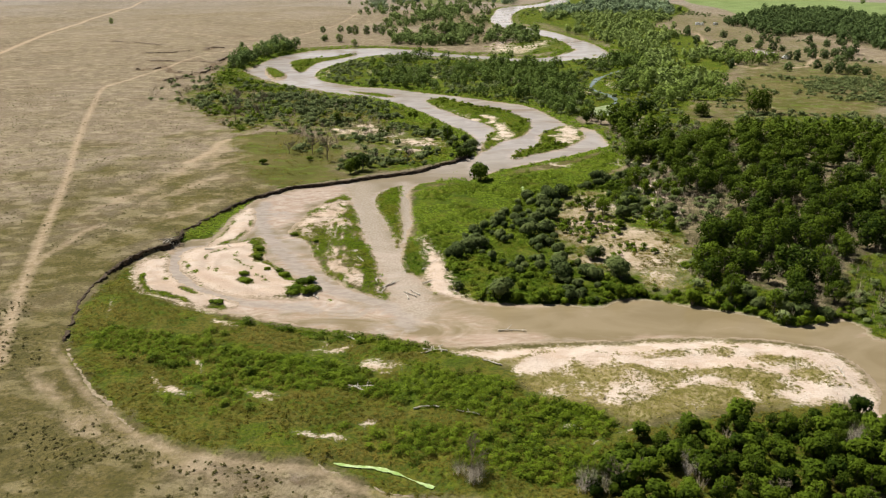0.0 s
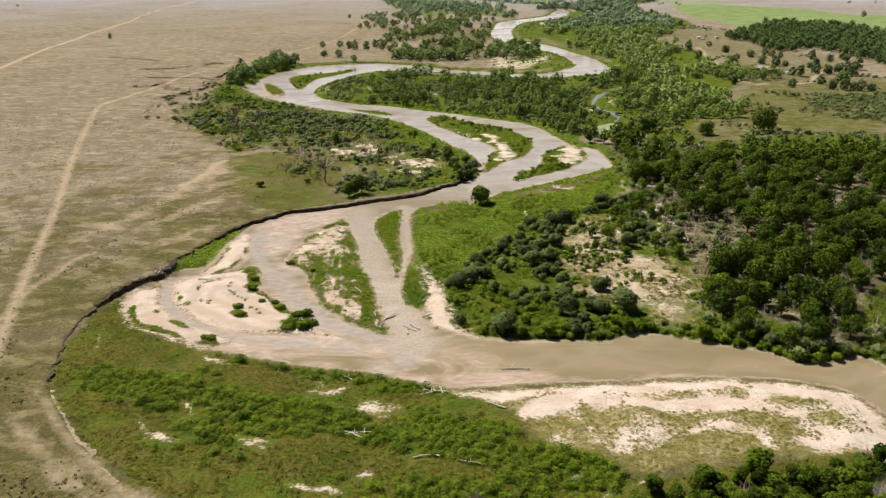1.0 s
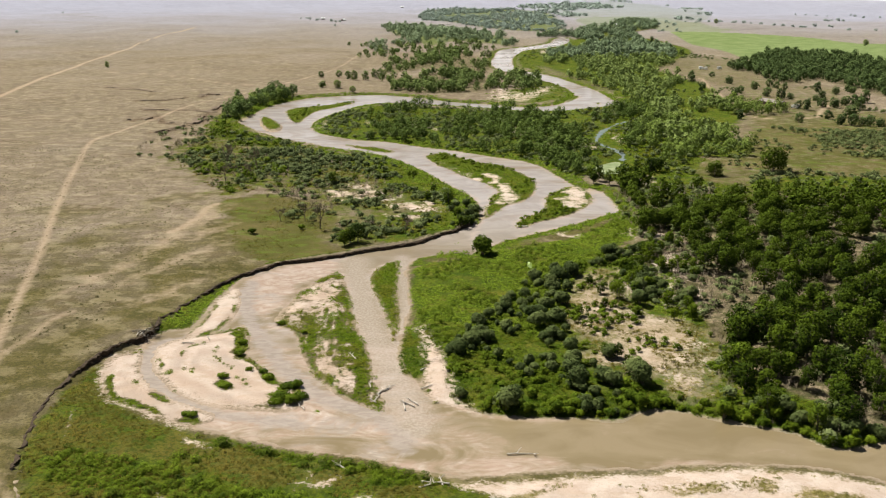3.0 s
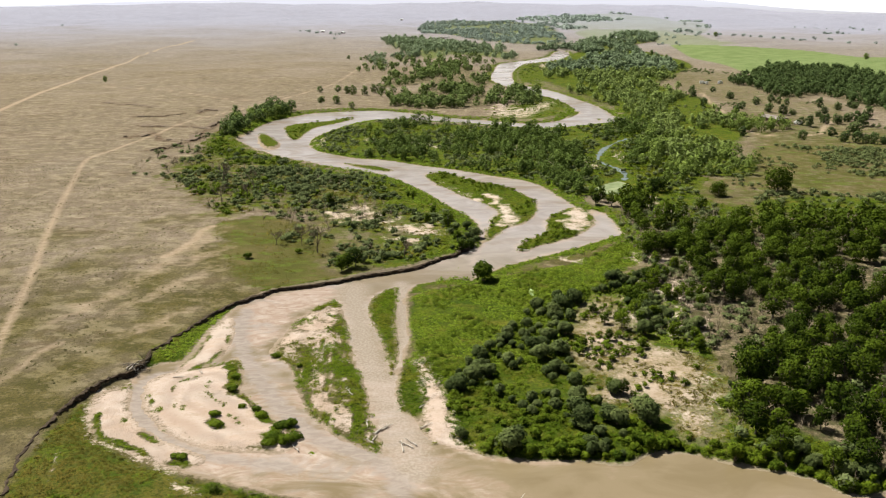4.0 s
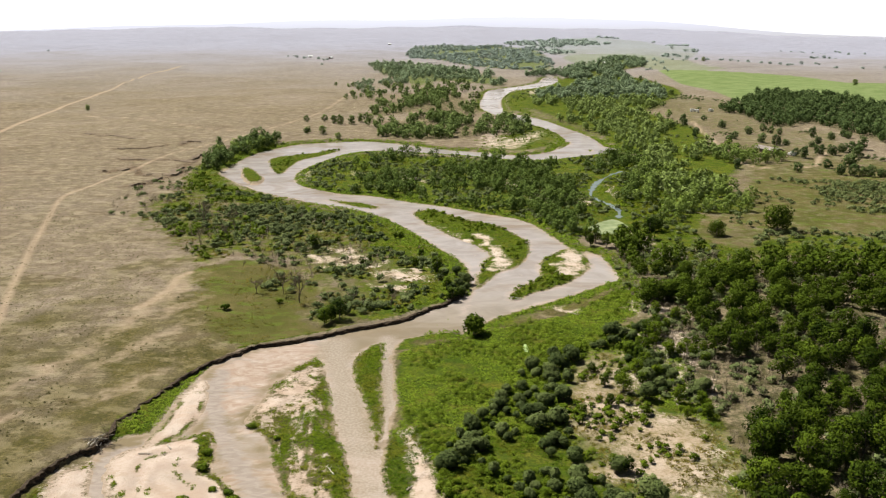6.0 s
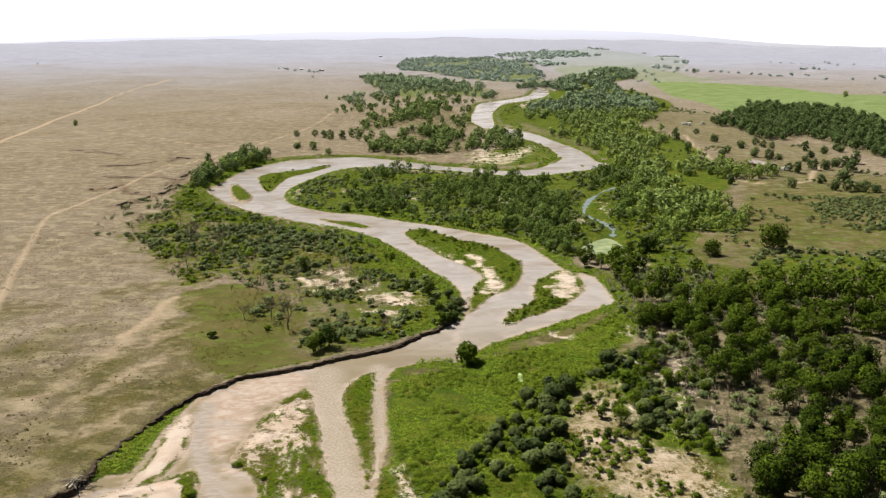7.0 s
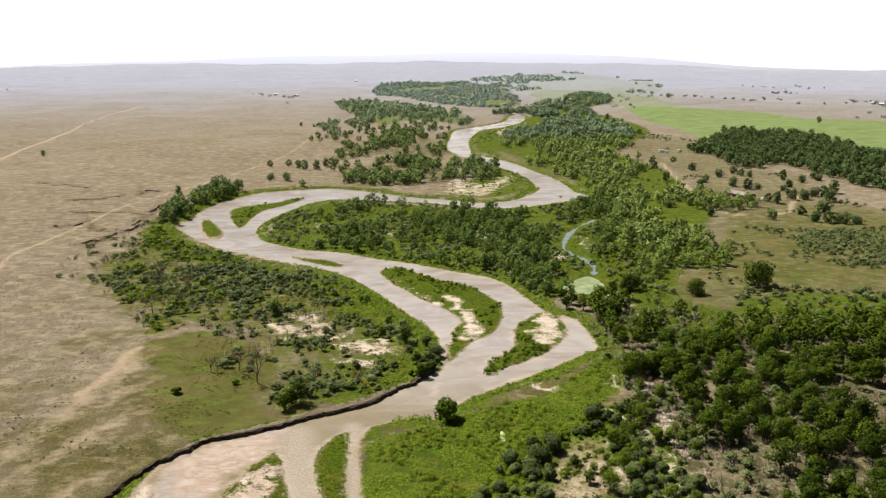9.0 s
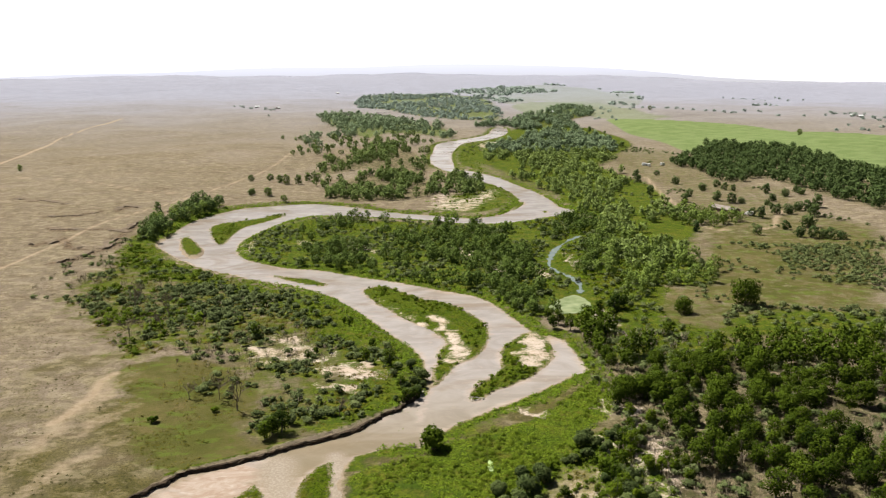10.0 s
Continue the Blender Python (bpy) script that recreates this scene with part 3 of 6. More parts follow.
YARD_TREES = [(229, 551, 0.8), (244, 555, 1.2), (227, 528, 0.8), (232, 524, 0.8), (237, 523, 0.7), (240, 520, 0.8), (246, 519, 0.8), (205, 536, 0.7),
    (245, 600, 0.9), (254, 603, 1), (266, 613, 1), (272, 612, 1.1), (283, 622, 1.1), (266, 591, 1), (174, 550, 0.8), (203, 656, 0.9), (215, 681,
    0.9), (188, 690, 0.9), (207, 796, 0.9), (199, 760, 0.8)]
DEAD = [(-64, 311), (-55, 311), (-91, 382), (-109, 410), (-99, 369), (-48, 302), (-18, 295), (-113, 433), (-92, 397)]
SHRUB1 = [(-70.2, 294.4), (6.6, 268.9), (-54.4, 301.2)]
LOGS = [(-10, 173.6), (-16.2, 128.3), (-4.4, 121.2), (2.6, 119.4), (71.2, 135.6), (12, 154.2), (-3.6, 143.7), (-20.7, 149.1), (-76, 207), (7.2,
    138.3), (-15.2, 179.8)]
SAND_PATCHES = [(-74.8, 161.8, 7.2, 0.6, -75), (-48.2, 127.2, 4.2, 1.0, -34), (-53.8, 130.9, 5.4, 0.6, -57), (-48.8, 138.1, 4.9, 0.7, -57), (-25.4,
    146.2, 3.2, 1.8, -18), (-23.2, 142.7, 4.4, 1.5, 14), (-14.5, 136.9, 6.0, 2.0, -12), (-32.5, 124.8, 4.0, 1.7, -5), (-20.8, 113.0, 5.6, 1.1, -6),
    (-13.9, 116.2, 2.5, 0.7, 26), (-47.7, 156.8, 4.7, 1.3, -29), (19.4, 116.6, 1.8, 0.9, -16), (-49.0, 127.2, 4.1, 0.6, -29), (30.1, 115.0, 7.0, 0.7,
    27), (-23.0, 190.0, 14.9, 0.6, -81), (-28.7, 202.5, 12.9, 0.6, -76), (-28.0, 186.1, 9.5, 0.7, -74)]
SAND_PATCHES_MID = [(-16.8, 329.6, 12.6, 6.6, -28), (-19.5, 315.1, 9.4, 3.4, -22), (-11.5, 337.2, 6.3, 3.9, -25), (-41.4, 366.8, 7.6, 4.3, -30),
    (-108.8, 496.7, 15.6, 3.6, -45), (68.3, 461.3, 17.0, 4.3, -82), (77.8, 385.0, 16.0, 4.5, -72), (81.0, 363.0, 15.1, 4.7, -64), (86.6, 483.9, 24.2,
    3.5, -92), (36.3, 502.1, 22.8, 7.1, -65), (46.7, 463.4, 13.6, 6.9, -61), (76.9, 307.4, 5.6, 3.7, -59), (60.0, 295.5, 8.8, 4.0, -72), (36.3, 291.2,
    6.8, 3.7, -32), (53.6, 269.7, 8.8, 4.3, -52), (-20.7, 522.1, 14.6, 6.2, -57), (-53.2, 540.6, 11.3, 4.1, -60)]
GREEN_PATCHES = [(-51.9, 203.8, 8.9, 1.3, -74), (-49.5, 180.9, 2.7, 1.4, -54), (-41.6, 185.4, 3.5, 1.1, -57), (-36.3, 176.3, 3.1, 5.1, -13), (-28.4,
    171.7, 1.6, 2.2, -11), (-51.2, 210.7, 3.1, 0.7, -64), (-52.2, 166.3, 2.0, 0.8, -18), (-27.5, 231.2, 8.6, 2.5, -69), (-26.5, 208.5, 13.8, 1.7,
    -71), (-21.3, 187.4, 11.3, 1.7, -76), (-35.6, 208.4, 11.3, 0.9, -77), (-37.0, 252.1, 5.0, 1.9, 52), (-10.3, 199.7, 10.3, 1.3, -82), (-7.9, 180.1,
    2.2, 1.2, -52), (-19.5, 234.0, 18.6, 1.5, -83)]
SHRUB_NORTH = [(0, 172), (12, 168), (40, 168), (66, 158), (80, 160), (62, 190), (62, 230), (60, 280), (35, 262), (18, 240), (-1, 205)]
PRAIRIE = [(-78, 140), (-60, 118), (-30, 104), (-10, 90), (-120, 70), (-160, 130), (-260, 330), (-260, 480), (-140, 400), (-100, 330), (-60, 250),
    (-72, 225), (-84, 190)]
BAR_BUSHES = [(-49.0, 180.4, 0.8), (-50.7, 184.6, 0.7), (-33.8, 174.0, 1), (-36.1, 175.4, 0.9), (-32.4, 176.0, 0.9), (-35.7, 180.5, 0.9), (-33.9, 181.2,
    0.8), (-36.7, 173.2, 0.8), (-40.9, 184.7, 0.8), (-42.7, 187.8, 0.6), (-46.0, 188.7, 0.5), (-27.8, 170.0, 0.9), (-52.1, 167.7, 0.6), (-53.8,
    168.2, 0.5), (-50.0, 197.0, 0.7), (-51.1, 203.4, 0.7), (-46.8, 204.9, 0.5), (-44.5, 215.9, 0.6), (-37.6, 210.0, 0.5)]
BARE_SPOTS = [(-92, 312, 24, 4, 82), (-86, 262, 26, 3, 68), (-79, 238, 16, 3, 60), (-97, 284, 16, 4, 85), (-84, 296, 14, 3, 70), (-104, 250, 20, 3,
    75), (-72, 128, 7, 2, -50), (-60, 115, 8, 2, -40), (-40, 103, 7, 2, -15)]
STREAM_GREEN = [(52, 430), (62, 480), (70, 560), (100, 610), (128, 590), (118, 520), (100, 440), (92, 385), (70, 372)]
SPIT_GREEN = [(-12.5, 214), (-9, 218), (-6.5, 203), (-7.5, 187), (-11.5, 187), (-13.2, 198)]
TIP_SHRUBS = [(2, 309), (4.5, 312), (6, 317), (6.5, 323), (4, 318), (1, 314), (5, 328), (-2, 305), (3, 334)]
POND_TREES = [(57, 371), (63, 368), (70, 370), (76, 374), (67, 363), (82, 380), (60, 376), (71, 378), (78, 386), (57, 383)]
DEAD_BRUSH = [(-122, 445), (-100, 385), (-90, 358), (-74, 352), (-66, 318), (-48, 306), (-30, 296), (-12, 292), (-14, 304), (-40, 330), (-62, 372),
    (-104, 448)]
FAR_GREEN = [(162, 2598), (280, 2771), (528, 3182), (669, 2899), (695, 2464), (541, 1972), (467, 2041), (356, 2162), (255, 2030), (224, 2378)]
BRUSH_EDGE = [(-166, 440), (-168, 600), (-150, 610), (-144, 490), (-118, 436), (-94, 382), (-104, 372), (-138, 420)]
OLIVE_STAND = [(-108, 439), (-97, 445), (-74, 443), (-51, 424), (-39, 402), (-42, 390), (-61, 400), (-66, 378), (-89, 414)]
BRUSH_SAND = [(-63, 363), (-49, 364), (-31, 363), (-21, 343), (-28, 338), (-40, 339), (-54, 346)]
BRUSH_TREES = [(1.2, 305.2), (3.8, 308.1), (-0.4, 315.3), (-10.1, 353.6), (-12.1, 342.0), (1.3, 315.2), (-35.0, 397.3), (-19.5, 380.9), (-21.9, 384.7),
    (-56.2, 411.4), (-44.6, 376.0), (-53.1, 369.9), (-31.9, 343.6), (-4.0, 335.8), (-29.5, 349.2)]
YOUNG_GROVE = [(37.8, 238.3), (42.8, 249.4), (54.1, 274.7), (68.0, 297.0), (71.0, 267.9), (65.8, 233.1), (56.6, 214.2), (50.5, 228.1), (42.7, 228.1)]
BAND_A = [(-74.5, 149.2), (-66.0, 148.0), (-56.1, 145.5), (-46.5, 139.5), (-37.9, 135.0), (-29.1, 132.9), (-20.7, 131.9), (-12.2, 128.9)]
BAND_B = [(-47.1, 130.6), (-40.4, 128.6), (-33.9, 126.6)]
BAND_C = [(-41.2, 159.3), (-33.2, 155.0), (-23.3, 151.0), (-14.0, 149.8), (-4.8, 146.0)]
BAND_D = [(-4.2, 131.1), (4.8, 123.1), (13.2, 119.5), (20.2, 116.1)]
BAND_E = [(-8.8, 109.1), (0.0, 110.8), (8.9, 109.3), (17.1, 104.8)]


def curve(points, closed=True, per=5):
    """A smooth line through the points."""
    p = np.array(points, float)
    n = len(p)
    ids = np.arange(n if closed else n - 1)
    take = (lambda i: p[i % n]) if closed else (lambda i: p[np.clip(i, 0, n - 1)])
    a, b, c, d = take(ids - 1), take(ids), take(ids + 1), take(ids + 2)
    t = np.linspace(0, 1, per, endpoint=False)[None, :, None]
    a, b, c, d = (q[:, None, :] for q in (a, b, c, d))
    s = 0.5 * (2 * b + (c - a) * t + (2 * a - 5 * b + 4 * c - d) * t ** 2 + (3 * b - a - 3 * c + d) * t ** 3)
    s = s.reshape(-1, 2)
    return s if closed else np.vstack([s, p[-1:]])


def distance(line, x, y, closed=True, reach=14.0):
    """Signed distance to an outline (minus inside), or the distance to an open line; no farther than reach."""
    out = np.full(x.shape, reach)
    low, high = line.min(0) - reach, line.max(0) + reach
    near = np.nonzero((x > low[0]) & (x < high[0]) & (y > low[1]) & (y < high[1]))[0]
    if not len(near):
        return out
    px, py = x[near], y[near]
    best, inside = np.full(px.shape, 1e18), np.zeros(px.shape, bool)
    ends = np.roll(line, -1, 0) if closed else line[1:]
    for (ax, ay), (bx, by) in zip(line, ends):
        dx, dy = bx - ax, by - ay
        t = np.clip(((px - ax) * dx + (py - ay) * dy) / (dx * dx + dy * dy + 1e-9), 0, 1)
        best = np.minimum(best, (px - ax - t * dx) ** 2 + (py - ay - t * dy) ** 2)
        if closed and ay != by:
            inside ^= ((ay > py) != (by > py)) & (px < dx * (py - ay) / dy + ax)
    best = np.sqrt(best)
    out[near] = np.clip(np.where(inside, -best, best), -reach, reach)
    return out


def smooth(v, low, high):
    t = np.clip((v - low) / (high - low), 0, 1)
    return t * t * (3 - 2 * t)


def waves(x, y, scale, seed):
    """Cheap rolling relief between about -1 and 1."""
    r = np.random.RandomState(seed)
    out = np.zeros_like(x)
    for k in range(7):
        a, f = r.uniform(0, math.tau), r.uniform(0.6, 1.7) * math.tau / scale
        out += np.sin((x * math.cos(a) + y * math.sin(a)) * f + r.uniform(0, 6.28)) / 2.6
    return out


def relief(x, y, scale, seed):
    """Uneven ground pattern of three sizes, between about -1 and 1."""
    r = np.random.RandomState(seed)
    out, weight = np.zeros_like(x), 0.0
    for k, w in ((1.0, 1.0), (2.3, 0.55), (5.1, 0.3)):
        table = r.uniform(-1, 1, (128, 128))
        a, b = x * k / scale + 31.7 * k, y * k / scale + 17.3 * k
        i, j = np.floor(a).astype(int), np.floor(b).astype(int)
        u, v = a - i, b - j
        u, v = u * u * (3 - 2 * u), v * v * (3 - 2 * v)
        i0, i1, j0, j1 = i % 128, (i + 1) % 128, j % 128, (j + 1) % 128
        out += w * ((table[i0, j0] * (1 - u) + table[i1, j0] * u) * (1 - v) + (table[i0, j1] * (1 - u) + table[i1, j1] * u) * v)
        weight += w * w
    return out / math.sqrt(weight) * 1.6


# outlines of the river and the land
CHANNEL = curve(SOUTH_EDGE + NORTH_EDGE + [(112, 146), (150, 120), (140, 70), (104, 86), (82, 108)])
REACH = curve(MID_LEFT + MID_RIGHT_UPPER + MID_RIGHT_LOWER)
ISLANDS = [curve(p) for p in (ISLE_STRIP, BAR_MIDDLE, BAR_WEST, BAR_CRESCENT, BAR_NORTH, ISLE_A, ISLE_B, ISLE_C, ISLE_D, ISLE_E, ISLE_F, ISLE_G, ISLE_H)]
EAST_OF_BLUFF = curve(TERRACE[::-1] + CUTBANK_A[1:], False)
TERRACE_LAND = np.vstack([EAST_OF_BLUFF, [(-30, 420), (-150, 600), (-150, 1500), (-4700, 4700), (-4700, -600), (6, -600), (6, 80)]])


def land(x, y):
    """Height of the ground and the distances that shape it."""
    channel = np.minimum(distance(CHANNEL, x, y), distance(REACH, x, y))
    island = np.full(x.shape, 14.0)
    for line in ISLANDS:
        island = np.minimum(island, distance(line, x, y))
    wet = np.maximum(channel, -island)
    off = wet + 0.7 * relief(x, y, 4, 3)
    on_island = (channel < 0) & (island < 0.5)
    low = np.where(on_island, 0.08 + 0.4 * smooth(off, 0, 5), 0.08 + 1.05 * smooth(off, 0.5, 9))
    low += 0.10 * relief(x, y, 6, 5) * smooth(off, 1, 6) + 0.25 * relief(x, y, 14, 6) * smooth(channel, 4, 14)
    bluff = distance(TERRACE_LAND, x, y)
    top = smooth(-bluff, -0.3, 0.5)
    z = low + top * (0.95 + 0.45 * smooth(-x, 62, 78) - low + 0.2 * relief(x, y, 22, 8))
    # the duckweed pond, its stream and the algae pools lie in hollows
    for line, reach in ((POND, 3.0), (ALGAE_PATCH, 1.2)):
        z += (0.45 - z) * smooth(-distance(curve(line), x, y), -reach, 0.4)
    for line, wide in ((STREAM, 2.0), (ALGAE_RIBBON, 1.0)):
        z += (0.45 - z) * smooth(-distance(curve(line, False), x, y, False), -wide - 2, -wide)
    # rolling plain, then the rise to the skyline
    r = np.hypot(x, y)
    z += waves(x, y, 420, 10) * 3.0 * smooth(r, 450, 1600) * smooth(np.abs(x - 0.1 * y), 60, 320)
    side = x / (np.abs(y) + 400)
    z += smooth(r, 1300, 4700) * (52 - 70 * smooth(side, 0.02, 0.5) + 8 * waves(x, y, 1500, 11))
    depth = np.clip(-off, 0, 3)
    z = np.where(wet < 0, np.minimum(z, 0.06 - 0.25 * depth - 0.14 * smooth(-wet, 0.2, 1.0)), z)
    return z, wet, channel, island, bluff


def patches(spots, x, y, soft=0.5):
    """Masks of oval spots: centre, half length, half width, turn."""
    out = np.zeros_like(x)
    for cx, cy, a, b, turn in spots:
        near = np.nonzero((np.abs(x - cx) < 2 * a + 6) & (np.abs(y - cy) < 2 * a + 6))[0]
        c, q = math.cos(radians(turn)), math.sin(radians(turn))
        ragged = min(2.2, 0.5 * b + 0.3)
        ex, ey = x[near] - cx + ragged * relief(x[near], y[near], 5, 25), y[near] - cy + ragged * relief(x[near], y[near], 5, 26)
        u, v = ex * c + ey * q, -ex * q + ey * c
        out[near] = np.maximum(out[near], np.clip(0.5 + (1 - np.hypot(u / a, v / b)) * soft, 0, 1))
    return out


def zone(outline, x, y, feather, wobble=0.0):
    return np.clip(0.5 - (distance(curve(outline), x, y) + wobble * relief(x, y, 6, 27)) / (2 * feather), 0, 1)


def grid():
    rows = list(np.arange(-600, 80, 40.0))
    y, step = 80.0, 0.8
    while y < 4700:
        rows.append(y)
        if y > 300:
            step *= 1.021
        y += step
    rows = np.array(rows + [4720.0])
    u = np.linspace(-1, 1, 321)
    s = np.linspace(0, 1, 13)[1:] ** 2
    half = 0.56 * np.maximum(rows + 20, 90) + 40
    inner = half[:, None] * u[None, :]
    right = half[:, None] + (4720 - half[:, None]) * s[None, :]
    x = np.hstack([-right[:, ::-1], inner, right])
    return x, np.repeat(rows[:, None], x.shape[1], 1)


GX, GY = grid()
SHAPE = GX.shape
gx, gy = GX.ravel(), GY.ravel()
gz, g_wet, g_channel, g_island, g_bluff = land(gx, gy)


def sheet(name, keep, z, material):
    """A mesh over the cells of the grid that keep marks."""
    rows, cols = SHAPE
    ids = np.arange(rows * cols).reshape(SHAPE)
    a, b, c, d = (q.ravel() for q in (ids[:-1, :-1], ids[:-1, 1:], ids[1:, 1:], ids[1:, :-1]))
    hold = keep[a] | keep[b] | keep[c] | keep[d]
    quads = np.stack([a, b, c, d], 1)[hold]
    used, back = np.unique(quads, return_inverse=True)
    quads = back.reshape(-1, 4)
    mesh = bpy.data.meshes.new(name)
    mesh.vertices.add(len(used))
    mesh.vertices.foreach_set("co", np.stack([gx[used], gy[used], z[used]], 1).astype(np.float32).ravel())
    mesh.loops.add(quads.size)
    mesh.loops.foreach_set("vertex_index", quads.astype(np.int32).ravel())
    mesh.polygons.add(len(quads))
    mesh.polygons.foreach_set("loop_start", np.arange(0, quads.size, 4, dtype=np.int32))
    mesh.update()
    mesh.polygons.foreach_set("use_smooth", np.ones(len(quads), bool))
    mesh.materials.append(material)
    return new(name, mesh), used


def paint(ob, name, used, *channels):
    layer = ob.data.attributes.new(name, 'FLOAT_COLOR', 'POINT')
    layer.data.foreach_set("color", np.stack([c[used] for c in channels], 1).astype(np.float32).ravel())


def beach_mask(x, y):
    """Bare sand by the water, then bands of sand and thin grass along the shore."""
    d = distance(CHANNEL, x, y, True, 45.0)
    base = 0.88 - 0.023 * np.clip(d - 6, 0, 40)
    return np.clip(base + (0.25 * np.sin(d * 0.62 + 2.2 * relief(x, y, 18, 23)) - 0.16 + 0.12 * relief(x, y, 7, 58)) * smooth(d, 3, 11), 0.12, 0.95)


def bars(x, y):
    return np.minimum.reduce([distance(curve(p), x, y) for p in (BAR_WEST, BAR_CRESCENT, BAR_NORTH, BAR_MIDDLE)])


def rim_mask(x, y):
    """Broken lines of seedlings along old water marks on the bars."""
    d = -bars(x, y) + 0.8 * relief(x, y, 8, 28)
    line = np.maximum(np.clip(1.25 - np.abs(d - 1.2), 0, 1), np.clip(1.0 - np.abs(d - 7.0), 0, 1))
    return 0.8 * line * smooth(relief(x, y, 11, 29), -0.1, 0.5)


def damp_mask(x, y):
    """Damp arcs left by falling water on the bars."""
    d = -bars(x, y)
    return np.clip(0.45 + 0.4 * np.sin(0.95 * d + 3.2 * relief(x, y, 18, 30)), 0, 1) * smooth(d, 0, 1.5)


BANDS = [(curve(p, False), w) for p, w in ((BAND_A, 5.0), (BAND_B, 3.0), (BAND_C, 3.0), (BAND_D, 6.5), (BAND_E, 5.5))]


def band_distance(p):
    """How far points lie outside the willow bands that follow the old shores."""
    d = np.minimum.reduce([distance(line, p[:, 0], p[:, 1], False, 30.0) - w for line, w in BANDS])
    return d + 2.6 * relief(p[:, 0], p[:, 1], 7, 56)


def zones(x, y, wet, channel, island, bluff):
    sand = np.maximum.reduce([zone(p, x, y, 4.0) for p in (BAR_WEST, BAR_CRESCENT, BAR_NORTH, SPIT_NORTH)]
                             + [0.5 * zone(SAND_GROVE, x, y, 5.0), 0.46 * zone(YOUNG_GROVE, x, y, 5.0, 3.0), beach_mask(x, y) * zone(SAND_BEACH, x, y, 3.0)]
                             + [0.6 * zone(p, x, y, 2.5, 2.2) for p in (ISLE_C_SAND, ISLE_E_SAND)] + [0.62 * zone(BAR_MIDDLE, x, y, 2.0)]
                             + [0.58 * patches(SAND_PATCHES, x, y, 0.55), 0.5 * zone(BRUSH_SAND, x, y, 6.0, 4.0), 0.58 * zone(LOOP_SAND, x, y, 6.0, 3.0), 0.5 * zone(POINT_SAND, x, y, 9.0), 0.62 * zone(BAR_RIGHT_SAND, x, y, 10.0), 0.64 * patches(SAND_PATCHES_MID, x, y, 0.8)])
    near_river = 0.5 + 0.4 * smooth(distance(REACH, x, y, True, 45.0) + 6 * relief(x, y, 20, 31), 34, 16)
    lush = np.maximum.reduce([zone(p, x, y, 3.0) for p in (LUSH_BAR, LUSH_NORTH, LUSH_EAST, SPIT_GREEN, SHRUB_NORTH, GREEN_CUT, ISLE_STRIP, ISLE_A, ISLE_B, ISLE_C, ISLE_D, ISLE_E, ISLE_F, ISLE_G, ISLE_H)]
                             + [near_river * zone(BRUSH_LEFT, x, y, 8.0, 3.0)] + [0.85 * zone(p, x, y, 9.0) for p in (POINT_BAR, BAR_RIGHT)] + [0.6 * zone(p, x, y, 14.0) for p in (FAR_WOOD, GROVE_CROSS, VALLEY_WOOD)] + [0.85 * zone(p, x, y, 6.0) for p in (GREEN_LOOP, LOOP_WOOD, UPPER_RIGHT_WOOD, BELT_POND, BELT_BACK, GROVE_LEFT, GREEN_EAST, STREAM_GREEN)])
    leafy = np.maximum(patches(GREEN_PATCHES, x, y, 0.7), rim_mask(x, y))
    sand = sand * (1 - leafy)
    lush = np.maximum(lush, leafy)
    # green margins follow the river
    margin = 0.8 * np.clip(1.2 - channel / 12, 0, 1) * (channel > 0) * (y > 262) * (bluff > -3)
    lush = np.maximum(lush, margin)
    olive = np.maximum.reduce([zone(MEADOW, x, y, 5.0, 2.0), 0.62 * zone(BRUSH_LEFT, x, y, 9.0, 5.0), 0.64 * zone([(90, 345), (195, 340), (198, 400), (160, 420), (128, 440), (92, 420)], x, y, 12.0, 4.0), 1.0 * zone(SAND_BEACH, x, y, 3.0), (0.47 + 0.22 * smooth(y, 640, 480)) * zone(PASTURE, x, y, 12.0)])
    wood = np.maximum.reduce([zone(p, x, y, 8.0) for p in (BIG_WOOD, FRONT_WOOD, UPPER_LEFT_WOOD, GROVE_BACK, UPPER_RIGHT_WOOD, VALLEY_WOOD, HOME_WOOD)])
    shore = np.clip(0.5 + wet / 20, 0, 1)
    road = np.maximum.reduce([np.clip(0.5 + (w - distance(curve(p, False), x, y, False)) / 3.0, 0, 1) * s for p, w, s in (
        (ROAD_MAIN, 1.15, 1.0), (ROAD_FAR, 2.4, 1.0), (ROAD_SPUR, 1.0, 0.8), (ROAD_SIDE, 1.6, 0.75), (GULLY, 1.8, 1.0), (ROAD_FARM, 1.8, 0.9))])
    rim = distance(EAST_OF_BLUFF[:46], x, y, False)
    road = np.maximum(road, 0.55 * np.clip(1.2 - np.abs(rim - 1.6 - 0.8 * relief(x, y, 9, 32)) / 1.9, 0, 1) * (bluff < 0) * smooth(y, 160, 130))
    road = np.maximum.reduce([road, 0.58 * patches(BARE_SPOTS, x, y, 0.7), 0.72 * zone(SAND_GROVE, x, y, 6.0, 3.0)])
    field = np.maximum(zone(GREEN_FIELD, x, y, 6.0), np.maximum(0.49 * zone(GREEN_FIELD_FAR, x, y, 10.0), 0.43 * np.maximum.reduce([zone(p, x, y, 14.0) for p in (FAR_GREEN, FAR_WOOD, GROVE_CROSS)])))
    scrub = np.clip(1 - (-bluff) / 14.0, 0, 1) * 0.8 * (y < 330)
    fringe = np.clip(1 - (np.hypot(x + 60, (y - 190) * 0.6) - 25) / 115, 0, 1)
    scrub = np.maximum(scrub, 0.82 * fringe)
    scrub = np.maximum(scrub, 0.5 * smooth(y, 80, 60))
